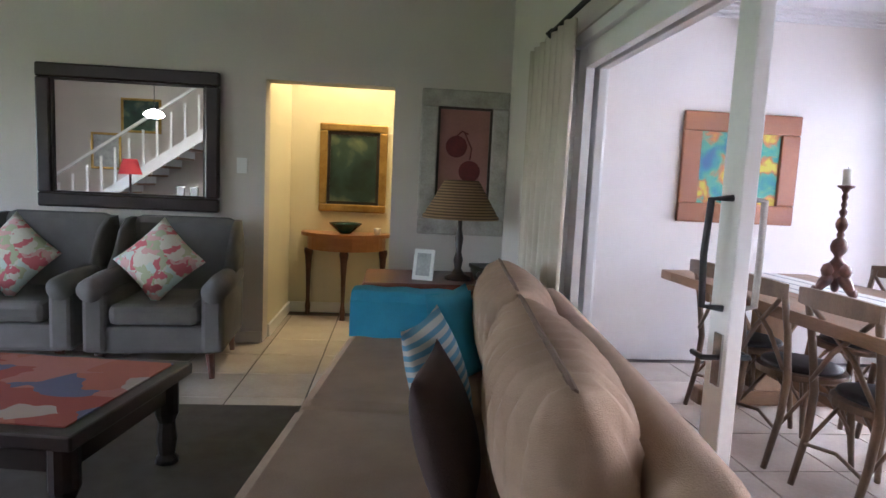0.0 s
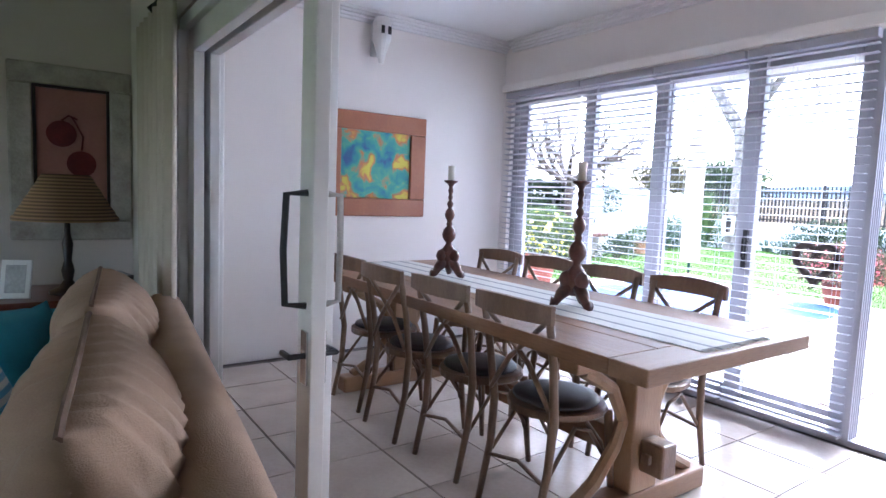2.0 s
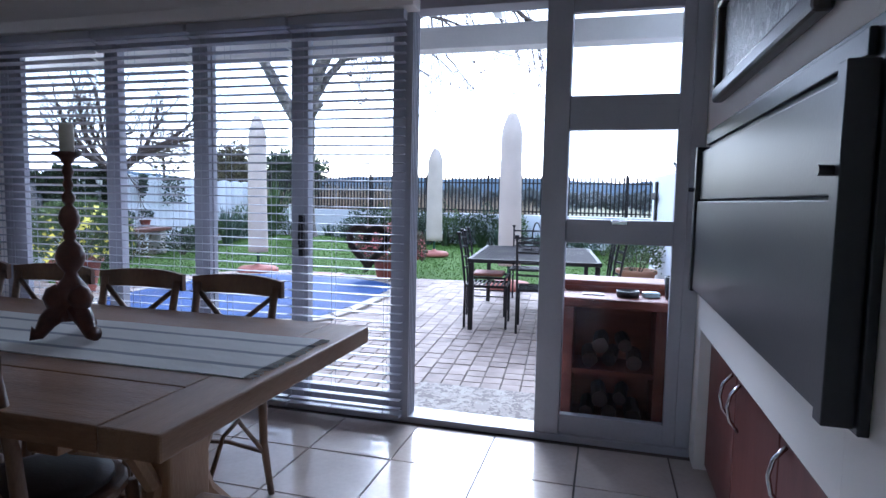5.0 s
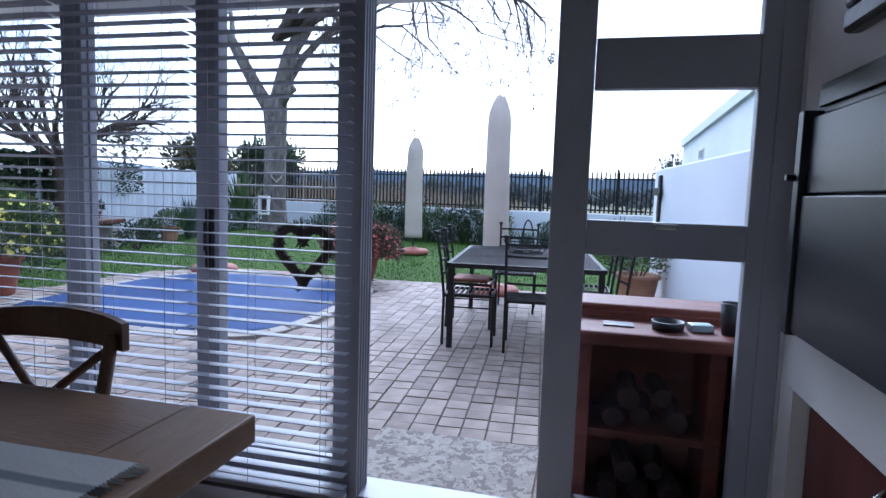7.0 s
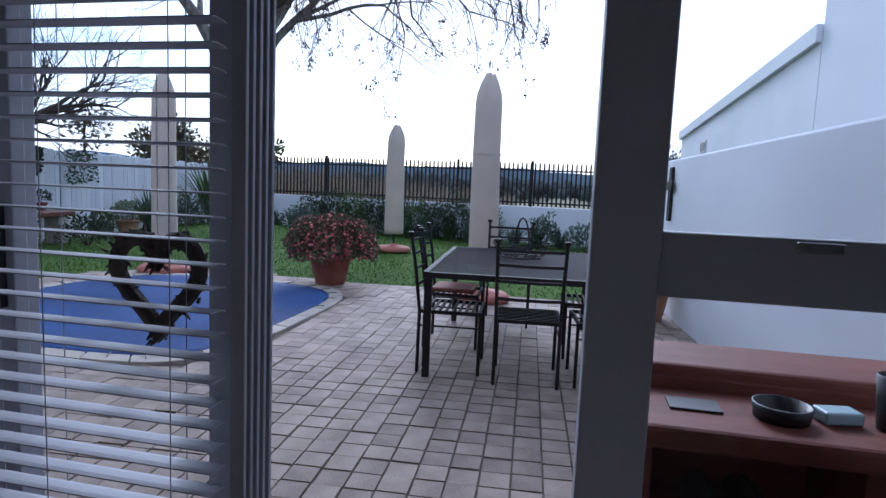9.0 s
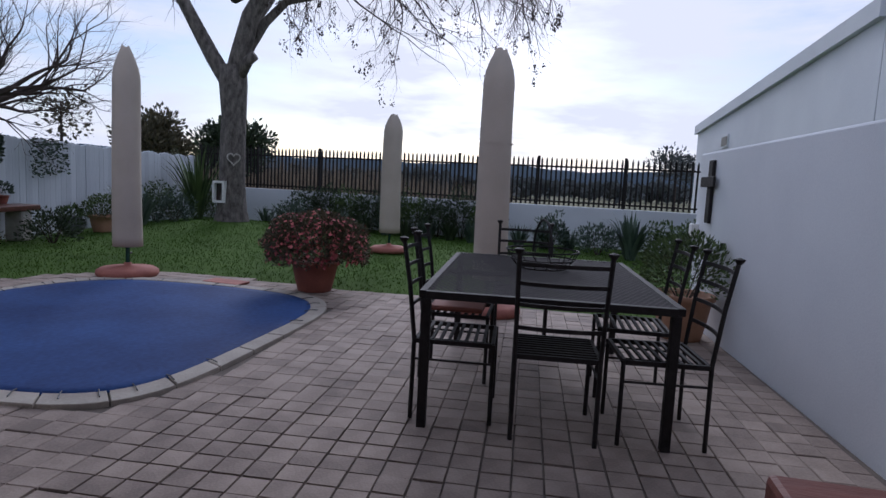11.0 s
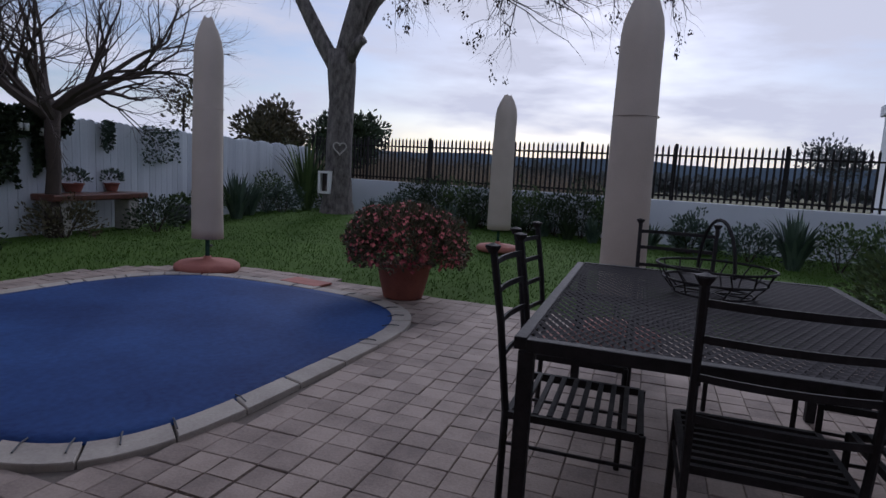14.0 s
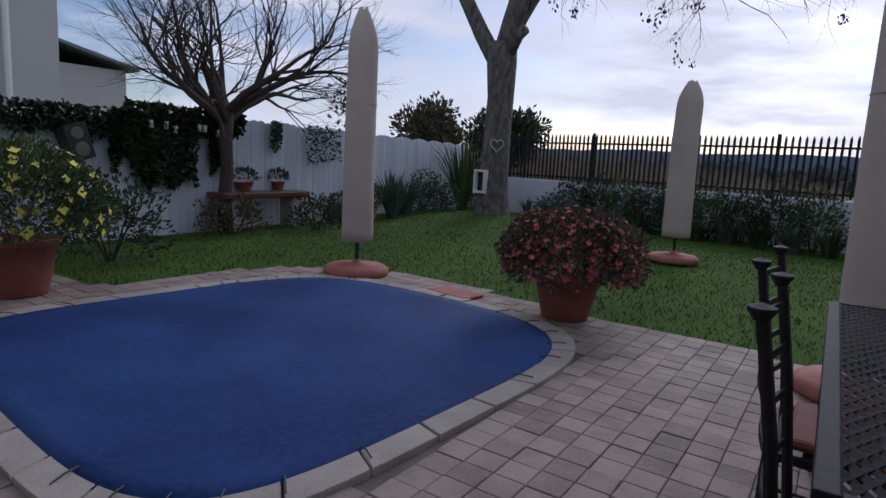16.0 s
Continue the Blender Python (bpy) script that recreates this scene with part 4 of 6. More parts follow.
sb = thing("sideboard", pose(-4.0, -1.7, 0), "dark wooden sideboard standing before the stairs", "sideboard")
part("body", B(-1.1, 1.1, -0.22, 0.22, 0.08, 0.83, bevel=0.006), M_ESPR, sb)
part("top", B(-1.15, 1.15, -0.25, 0.25, 0.831, 0.87, bevel=0.006), M_ESPR, sb)
for x in (-0.72, 0, 0.72):
    part("door", B(x - 0.33, x + 0.33, 0.221, 0.238, 0.12, 0.8, bevel=0.004), M_ESPR, sb)
lm = thing("table_lamp", pose(-4.6, -1.7, 0.871), "silver table lamp with a red shade", "lamp")
part("base", lathe(bmesh.new(), [(0.09, 0), (0.08, 0.03), (0.02, 0.06), (0.02, 0.4)], 14), M_CHROME, lm, smooth=True)
part("shade", lathe(bmesh.new(), [(0.2, 0.38), (0.12, 0.66), (0.115, 0.66), (0.195, 0.38)], 20, cap=False), M_RED, lm, "red conical shade", True)
for x in (-3.7, -3.45, -3.2):
    p = thing("photo_frame", pose(x, -1.65, 0.871, 0, 0, 180) @ pose(0, 0, 0, -10, 0, 0), "small silver photo frame on the sideboard", "photo frame", "photo frames on the sideboard")
    part("frame", B(-0.08, 0.08, -0.01, 0.01, 0, 0.2, bevel=0.003), M_CHROME, p)
    part("photo", B(-0.06, 0.06, -0.014, -0.011, 0.02, 0.18), M_PAPER, p)
pend = thing("pendant_lamp", pose(-3.9, -1.0, 2.28), "lit glass pendant lamp on a cord", "lamp")
part("globe", lathe(bmesh.new(), [(0.02, 0.1), (0.12, 0.06), (0.17, 0.0), (0.12, -0.04), (0.001, -0.06)], 20), M_BULB, pend, smooth=True)
part("cord", tube(bmesh.new(), [(0, 0, 0.1), (0, 0, 0.92)], 0.006, 6), M_BLACKP, pend)
win = tagged(new("window_west"), "tall white lounge window with clear panes", "window", kind="structure")
bars("window_frame", [(-7.15, -7.05, 0.46, 3.6, 0.1, 0.18), (-7.15, -7.05, 0.46, 3.6, 2.12, 2.2)] + [(-7.15, -7.05, 0.46 + 1.53 * k, 0.54 + 1.53 * k, 0.18, 2.12) for k in range(3)], win, M_WHITE)
for y in (0.545, 2.075):
    g = part("pane", B(-7.105, -7.095, y, y + 1.44, 0.185, 2.115), M_GLASS, win)
    g.visible_shadow = False

# ---- dining room things ----
tb = thing("dining_table", pose(2.645, 2.86, 0), "long recycled wood trestle dining table", "table")
TX, TY = 0.545, 1.40
for k in range(4):
    w = 2 * TX / 4
    part("plank", B(-TX + k * w + 0.0015, -TX + (k + 1) * w - 0.0015, -TY + 0.16, TY - 0.16, 0.74, 0.80, bevel=0.004), M_OAK, tb)
for s in (-1, 1):
    part("breadboard_end", B(-TX, TX, s * TY - (0.158 if s > 0 else 0), s * TY + (0.158 if s < 0 else 0), 0.738, 0.80, bevel=0.006), M_OAKX, tb)
    yc = s * 0.98
    part("foot", B(-0.46, 0.66 - 0.2, yc - 0.06, yc + 0.06, 0.0, 0.10, bevel=0.012), M_OAKX, tb)
    part("post", B(-0.09, 0.09, yc - 0.055, yc + 0.055, 0.10, 0.66, bevel=0.008), M_OAKZ, tb)
    part("top_bearer", B(-0.45, 0.45, yc - 0.05, yc + 0.05, 0.661, 0.737, bevel=0.008), M_OAKX, tb)
    for q in (-1, 1):
        bm = bmesh.new()
        tube(bm, [(q * 0.38, yc, 0.10), (q * 0.26, yc, 0.17), (q * 0.14, yc, 0.30), (q * 0.09, yc, 0.42)], [0.034, 0.03, 0.028, 0.026], 8)
        part("brace", bm, M_OAKZ, tb)
        bm = bmesh.new()
        tube(bm, [(q * 0.10, yc, 0.42), (q * 0.18, yc, 0.56), (q * 0.36, yc, 0.66)], [0.026, 0.028, 0.032], 8)
        part("brace", bm, M_OAKZ, tb)
    part("tenon_block", B(-0.05, 0.05, yc + s * 0.056, yc + s * 0.17, 0.20, 0.34, bevel=0.012), M_CHAIR, tb)
    part("wedge", B(-0.07, 0.07, yc + s * 0.08, yc + s * 0.12, 0.25, 0.29, bevel=0.006), M_CHAIR, tb)
part("stretcher", B(-0.04, 0.04, -0.92, 0.92, 0.21, 0.33, bevel=0.008), M_OAK, tb)

rn = tagged(finish("table_runner", bmesh.new(), M_RUNNER), "striped pale linen table runner with frayed ends", "table runner")
bm = bmesh.new()
ring_mesh(bm, [[(-0.225 + 0.45 * i / 10, y, 0.802 + 0.002 * abs(math.sin(y * 9 + i))) for i in range(11)] for y in (-1.34 + 2.68 * k / 30 for k in range(31))], cap=False, closed=False)
for k in range(60):
    x = -0.22 + 0.44 * k / 59
    for s in (-1, 1):
        tube(bm, [(x, s * 1.338, 0.804), (x + random.uniform(-0.01, 0.01), s * random.uniform(1.36, 1.375), 0.803)], 0.0018, 3)
bm.to_mesh(rn.data)
bm.free()
rn.location = (2.70, 2.86, 0)
rn.modifiers.new("thick", "SOLIDIFY").thickness = 0.003


def candlestick(x, y, a):
    c = thing("candlestick", pose(x, y, 0.806, 0, 0, a) @ Matrix.Diagonal((0.92, 0.92, 1, 1)), "tall carved dark wooden candlestick with a white candle", "candlestick", "candlesticks on the table")
    for k in range(3):
        t = 2 * math.pi * k / 3
        pts = [(0.03 * math.cos(t), 0.03 * math.sin(t), 0.10), (0.075 * math.cos(t), 0.075 * math.sin(t), 0.06), (0.10 * math.cos(t), 0.10 * math.sin(t), 0.022), (0.125 * math.cos(t), 0.125 * math.sin(t), 0.026)]
        part("foot", tube(bmesh.new(), pts, [0.04, 0.03, 0.021, 0.024], 10), M_DARKW, c, smooth=True)
        part("carved_scroll", lathe(bmesh.new(), [(0.001, -0.045), (0.03, -0.03), (0.042, 0), (0.03, 0.03), (0.001, 0.045)], 10, (0.048 * math.cos(t), 0.048 * math.sin(t), 0.135)), M_DARKW, c, smooth=True)
    prof = [(0.05, 0.06), (0.062, 0.12), (0.058, 0.17), (0.03, 0.20), (0.022, 0.215), (0.05, 0.245), (0.056, 0.27), (0.045, 0.30), (0.02, 0.32), (0.026, 0.335), (0.018, 0.35), (0.036, 0.375), (0.04, 0.395), (0.03, 0.42),
            (0.014, 0.435), (0.024, 0.45), (0.026, 0.465), (0.012, 0.48), (0.02, 0.50), (0.013, 0.52), (0.022, 0.54), (0.014, 0.565), (0.03, 0.585), (0.052, 0.595), (0.054, 0.605), (0.02, 0.607)]
    part("turned_stem", lathe(bmesh.new(), [(r * 0.86, z) for r, z in prof], 18), M_DARKW, c, "turned stem with bulbs", True)
    part("candle", lathe(bmesh.new(), [(0.023, 0.607), (0.024, 0.69), (0.02, 0.695), (0.001, 0.692)], 14), M_WAX, c, "half-burnt white candle", True)
    part("wick", tube(bmesh.new(), [(0, 0, 0.69), (0.002, 0, 0.705)], 0.0015, 4), M_BLACKP, c)


candlestick(2.665, 2.29, 20)
candlestick(2.675, 3.365, 50)


def cross_chair(m):
    """Bentwood chair; local origin under the seat's middle, backrest towards -y."""
    c = thing("dining_chair", m, "weathered wooden cross-back dining chair with a dark seat", "chair", "chairs round the dining table")
    bm = bmesh.new()
    ring_mesh(bm, [[(w * math.cos(a) * (1 + 0.08 * math.sin(a)), 0.20 * math.sin(a) * 1.05, z) for a in (2 * math.pi * k / 20 for k in range(20))] for w, z in ((0.205, 0.435), (0.215, 0.445), (0.215, 0.462), (0.20, 0.468))])
    part("seat_frame", bm, M_CHAIR, c, smooth=False)
    bm = bmesh.new()
    ring_mesh(bm, [[(w * math.cos(a), w * 0.96 * math.sin(a), z) for a in (2 * math.pi * k / 20 for k in range(20))] for w, z in ((0.17, 0.469), (0.19, 0.478), (0.185, 0.492), (0.14, 0.502), (0.02, 0.506))])
    part("seat", bm, M_SEAT, c, "dark padded seat", True)
    for s in (-1, 1):
        part("back_post", tube(bmesh.new(), [(s * 0.175, -0.26, 0), (s * 0.175, -0.205, 0.25), (s * 0.18, -0.19, 0.45), (s * 0.19, -0.22, 0.68), (s * 0.195, -0.265, 0.90)], [0.014, 0.017, 0.019, 0.017, 0.016], 8), M_CHAIR, c, smooth=True)
        part("front_leg", tube(bmesh.new(), [(s * 0.165, 0.15, 0.44), (s * 0.175, 0.17, 0.2), (s * 0.185, 0.19, 0)], [0.019, 0.017, 0.013], 8), M_CHAIR, c, smooth=True)
        part("cross_splat", tube(bmesh.new(), [(s * 0.178, -0.215, 0.50), (s * 0.06, -0.225, 0.66), (s * -0.06, -0.24, 0.76), (s * -0.185, -0.262, 0.86)], [0.011, 0.012, 0.012, 0.011], 6), M_CHAIR, c, smooth=True)
        part("bent_brace", tube(bmesh.new(), [(s * 0.175, 0.16, 0.18), (s * 0.15, 0.13, 0.30), (s * 0.10, 0.08, 0.39), (s * 0.0, 0.06, 0.425)], 0.009, 6), M_CHAIR, c, smooth=True)
        part("side_brace", tube(bmesh.new(), [(s * 0.178, 0.16, 0.2), (s * 0.165, 0.04, 0.37), (s * 0.165, -0.05, 0.40), (s * 0.17, -0.2, 0.22)], 0.009, 6), M_CHAIR, c, smooth=True)
    bm = bmesh.new()
    rows = []
    for k in range(11):
        u = -1 + 0.2 * k
        x, y = u * 0.225, -0.275 - 0.045 * (1 - u * u)
        zt = 0.925 + 0.014 * (1 - u * u)
        rows.append([(x, y - 0.011, 0.855), (x, y + 0.011, 0.855), (x, y + 0.011, zt), (x, y - 0.011, zt)])
    part("top_rail", ring_mesh(bm, rows), M_CHAIR, c, "curved top rail")
    part("rear_rung", tube(bmesh.new(), [(-0.175, -0.22, 0.2), (0, -0.2, 0.23), (0.175, -0.22, 0.2)], 0.009, 6), M_CHAIR, c)
    return c


first = cross_chair(pose(2.37, 2.10, 0, 0, 0, -90))
for y in (2.62, 3.12, 3.62):
    copy_thing(first, pose(2.36 + random.uniform(-0.02, 0.02), y, 0, 0, 0, -90 + random.uniform(-3, 3)))
for y in (2.14, 2.63, 3.13, 3.62):
    copy_thing(first, pose(3.06 + random.uniform(-0.015, 0.015), y, 0, 0, 0, 90 + random.uniform(-3, 3)))

framed("abstract_painting", pose(2.89, 4.768, 1.545), 0.95, 0.85, 0.15, 0.04, M_ORANGEF, M_ART, "abstract painting in turquoise and yellow, wide wooden frame", "painting")
sc = thing("wall_sconce", pose(2.87, 4.768, 2.42), "small white pierced metal wall light", "wall light")
part("back_plate", B(-0.06, 0.06, -0.02, -0.001, 0.0, 0.3, bevel=0.006), M_WHITE, sc)
part("lantern_body", lathe(bmesh.new(), [(0.02, -0.06), (0.045, 0.04), (0.075, 0.12), (0.075, 0.26), (0.05, 0.30), (0.01, 0.31)], 12, (0, -0.085, 0)), M_WHITE, sc, smooth=False)
for k in (-1, 1):
    part("pierced_opening", B(k * 0.03 - 0.014, k * 0.03 + 0.014, -0.166, -0.158, 0.16, 0.22), M_BLACKP, sc)

framed("relief_picture", pose(3.25, 0.152, 1.93, 0, 0, 180), 1.25, 0.44, 0.06, 0.05, M_ESPR, M_RELIEF, "pewter relief picture in a carved black frame", "picture")
br = thing("built_in_braai", pose(3.19, 0.152, 0), "black steel built-in braai with a closed sliding door", "braai")
part("surround", B(-0.88, 0.88, 0.0, 0.02, 0.88, 1.62, bevel=0.003), M_STEEL, br)
part("hood_lip", B(-0.84, 0.84, 0.021, 0.035, 1.55, 1.60, bevel=0.003), M_STEEL, br)
d = part("upper_door", B(-0.82, 0.82, 0.025, 0.055, 1.305, 1.52, bevel=0.004), M_STEEL, br)
part("lower_door", B(-0.82, 0.82, 0.03, 0.065, 0.90, 1.298, bevel=0.004), M_STEEL, br)
for x in (-0.84, 0.855):
    part("guide_rail", B(x - 0.03, x + 0.015, 0.022, 0.075, 0.89, 1.54, bevel=0.003), M_STEEL, br)
    part("stop_bolt", tube(bmesh.new(), [(x, 0.07, 1.35), (x, 0.10, 1.35)], 0.01, 8), M_STEEL, br)
cb = thing("braai_cabinet", pose(3.28, 0.02, 0), "cherry wood cupboard below the braai, doors closed", "cabinet")
part("body", B(-0.855, 0.855, -0.015, 0.06, 0.0, 0.685), M_REDCAB, cb)
for x0, x1, hx in ((-0.85, -0.29, -0.36), (-0.28, 0.28, 0.215), (0.29, 0.85, 0.355)):
    dd = part("door", B(x0, x1, 0.061, 0.082, 0.03, 0.675, bevel=0.004), M_REDCAB, cb)
    part("handle", tube(bmesh.new(), [(hx, 0.083, 0.44), (hx, 0.115, 0.48), (hx, 0.125, 0.53), (hx, 0.115, 0.58), (hx, 0.083, 0.62)], 0.007, 8), M_CHROME, dd, "curved chrome handle", True)
krug = thing("kilim_rug", pose(2.77, 1.0, 0, 0, 0, 3), "small bright blue and red kilim rug", "rug")
part("weave", B(-0.45, 0.45, -0.5, 0.5, 0.001, 0.009, bevel=0.002), M_RUG, krug)
bm = bmesh.new()
for k in range(70):
    for s in (-1, 1):
        y = -0.49 + 0.98 * k / 69
        tube(bm, [(s * 0.449, y, 0.006), (s * random.uniform(0.49, 0.505), y + random.uniform(-0.01, 0.01), 0.003)], 0.003, 3)
part("fringe", bm, M_BLUE, krug)["kind"] = "stuff"

hw = thing("heart_wreath", pose(DX - 0.02 + 0.115, 1.955, 1.01), "brown dried twig heart wreath hung on the glass door", "wreath")
pts = []
for k in range(41):
    t = 2 * math.pi * k / 40
    pts.append((0, 0.115 * math.sin(t) ** 3, (0.115 * (13 * math.cos(t) - 5 * math.cos(2 * t) - 2 * math.cos(3 * t) - math.cos(4 * t)) / 14) - 0.0))
bm = tube(bmesh.new(), [(0, y, z) for _, y, z in pts[:-1]] + [pts[0]], 0.021, 8, False)
for _ in range(260):
    p = Vector(random.choice(pts)) + Vector((random.uniform(-0.018, 0.012), random.uniform(-0.02, 0.02), random.uniform(-0.02, 0.02)))
    q = p + Vector((random.uniform(-0.012, 0.01), random.uniform(-0.018, 0.018), random.uniform(-0.018, 0.018)))
    tube(bm, [p, q], [0.006, 0.002], 4)
part("twig_heart", bm, M_TWIG, hw)
part("hanging_string", tube(bmesh.new(), [(0, 0, 0.06), (0, 0, 0.5)], 0.0015, 4), M_WAX, hw)

# ---- patio things ----
BZ = GZ + 0.015
bar = thing("bar_counter", pose(4.62, 0.32, GZ), "red-brown wooden bar counter with open shelves", "counter")
z0 = 0.06
part("counter_top", B(-0.16, 0.14, -0.60, 0.57, 0.76, 0.815, bevel=0.012), M_BRAAI, bar)
part("back_ledge", B(0.145, 0.42, -0.60, 0.56, 0.815, 0.875, bevel=0.012), M_BRAAI, bar)
part("ledge_riser", B(0.125, 0.15, -0.60, 0.55, 0.816, 0.845), M_BRAAI, bar)
part("body_back", B(0.2, 0.36, -0.56, 0.48, 0.0, 0.814), M_BRAAI, bar)
for y in (-0.56, -0.06, 0.44):
    part("upright", B(-0.11, 0.199, y, y + 0.06, 0.0, 0.759, bevel=0.004), M_BRAAI, bar)
for y0, y1 in ((-0.499, -0.061), (0.001, 0.439)):
    part("shelf", B(-0.10, 0.199, y0, y1, 0.37, 0.40), M_BRAAI, bar)
    part("plinth", B(-0.10, 0.199, y0, y1, 0.0, 0.09), M_BRAAI, bar)
part("drain_grate", B(-0.04, 0.04, 0.28, 0.40, 0.816, 0.821), M_STEEL, bar, "small steel drain grate")
for y0 in (-0.47, 0.03):
    for z0, n_ in ((0.091, 3), (0.401, 3)):
        for k in range(n_ + 2):
            x, y, z = (4.66 + 0.045 * (k % 2), 0.32 + y0 + 0.07 + 0.125 * (k % 3), GZ + z0 + 0.048 + (0.085 if k >= 3 else 0))
            r_ = random.uniform(0.038, 0.047)
            lg = tagged(finish("firewood_log", ring_mesh(bmesh.new(), [[(u, r_ * (1 + 0.16 * noise.noise((math.cos(a) * 2 + k, math.sin(a) * 2, y * 9))) * math.cos(a), r_ * (1 + 0.16 * noise.noise((math.cos(a) * 2, math.sin(a) * 2 + k, z * 9))) * math.sin(a)) for a in (2 * math.pi * j / 9 for j in range(9))] for u in (-0.12, -0.04, 0.04, 0.12)]), M_BROWNC), "split dark firewood log stacked on the bar shelf", "firewood", "firewood on the bar shelves")
            lg.matrix_world = pose(x, y + (0.06 if k >= 3 else 0), z, random.uniform(0, 90), 0, random.uniform(-6, 6))
ash = tagged(finish("ashtray", lathe(bmesh.new(), [(0.06, 0), (0.065, 0.035), (0.06, 0.036), (0.056, 0.008), (0.001, 0.006)], 20), M_BLACKP, True), "round black tin ashtray on the counter", "ashtray")
ash.location = (4.60, 0.47, BZ + 0.801)
tin = tagged(finish("tobacco_tin", B(-0.03, 0.03, -0.045, 0.045, 0, 0.03, bevel=0.006), M_TINBLUE), "small pale blue tin on the counter", "tin")
tin.matrix_world = pose(4.62, 0.345, BZ + 0.801, 0, 0, 12)
cup = tagged(finish("tumbler", lathe(bmesh.new(), [(0.036, 0), (0.046, 0.125), (0.042, 0.126), (0.034, 0.01), (0.001, 0.008)], 20), M_BLACKP, True), "black plastic tumbler on the counter", "tumbler")
cup.location = (4.60, 0.235, BZ + 0.801)
lan = thing("paraffin_lantern", pose(4.66, 0.02, BZ + 0.801), "small green paraffin lantern on the counter", "lantern")
part("tank", lathe(bmesh.new(), [(0.05, 0), (0.06, 0.02), (0.05, 0.05), (0.02, 0.06)], 14), M_GREENC, lan, smooth=True)
part("chimney", lathe(bmesh.new(), [(0.025, 0.06), (0.045, 0.11), (0.025, 0.17)], 14), M_GLASS, lan, smooth=True)
part("cap", lathe(bmesh.new(), [(0.035, 0.17), (0.03, 0.20), (0.01, 0.215)], 14), M_IRON, lan)
part("bail", tube(bmesh.new(), [(0, -0.06, 0.04), (0, -0.065, 0.15), (0, -0.03, 0.22), (0, 0.03, 0.22), (0, 0.065, 0.15), (0, 0.06, 0.04)], 0.004, 6), M_IRON, lan)
mt = tagged(finish("doormat", B(4.50, 5.16, 0.98, 1.86, GZ + 0.001, GZ + 0.016, bevel=0.004), M_MAT), "patterned grey-beige coir doormat outside the door", "doormat")
for y, x in ((0.72, 4.66),):
    nb = tagged(finish("folded_newspaper", B(-0.05, 0.05, -0.04, 0.04, 0, 0.28, bevel=0.01), M_PAPER), "folded grey paper bundle beside the counter", "paper bundle")
    nb.matrix_world = pose(4.56, 0.90, GZ, 0, 0, 0)

PT = pose(7.973, 1.363, GZ, 0, 0, 5.0)
pt = thing("patio_table", PT, "black wrought iron patio table with a mesh top", "table")
HL, HW, TZ = 0.92, 0.65, 0.745
for s in (-1, 1):
    part("long_rail", B(-HL, HL, s * HW - 0.02, s * HW + 0.02, TZ - 0.04, TZ, bevel=0.003), M_IRON, pt)
    part("end_rail", B(s * HL - 0.02, s * HL + 0.02, -HW + 0.021, HW - 0.021, TZ - 0.04, TZ, bevel=0.003), M_IRON, pt)
    for q in (-1, 1):
        part("leg", B(s * (HL - 0.02) - 0.024, s * (HL - 0.02) + 0.024, q * (HW - 0.02) - 0.024, q * (HW - 0.02) + 0.024, 0, TZ - 0.041, bevel=0.003), M_IRON, pt)
part("cross_bar", B(-0.015, 0.015, -HW + 0.021, HW - 0.021, TZ - 0.04, TZ - 0.012), M_IRON, pt)
bm = bmesh.new()
rowsn, step = 74, 2 * (HW - 0.02) / 74
for k in range(rowsn + 1):
    y = -HW + 0.02 + k * step
    segs = 52
    pts = [(-HL + 0.02 + (2 * HL - 0.04) * i / segs, y + (step * 0.5 if (i + k) % 2 else -step * 0.5) * 0.92, TZ - 0.006) for i in range(segs + 1)]
    hwid = 0.0098
    top = [bm.verts.new((x, yy - hwid, z + 0.004)) for x, yy, z in pts]
    bot = [bm.verts.new((x, yy + hwid, z)) for x, yy, z in pts]
    for i in range(segs):
        bm.faces.new((top[i], top[i + 1], bot[i + 1], bot[i]))
part("mesh_top", bm, M_MESH, pt, "expanded diamond metal mesh")


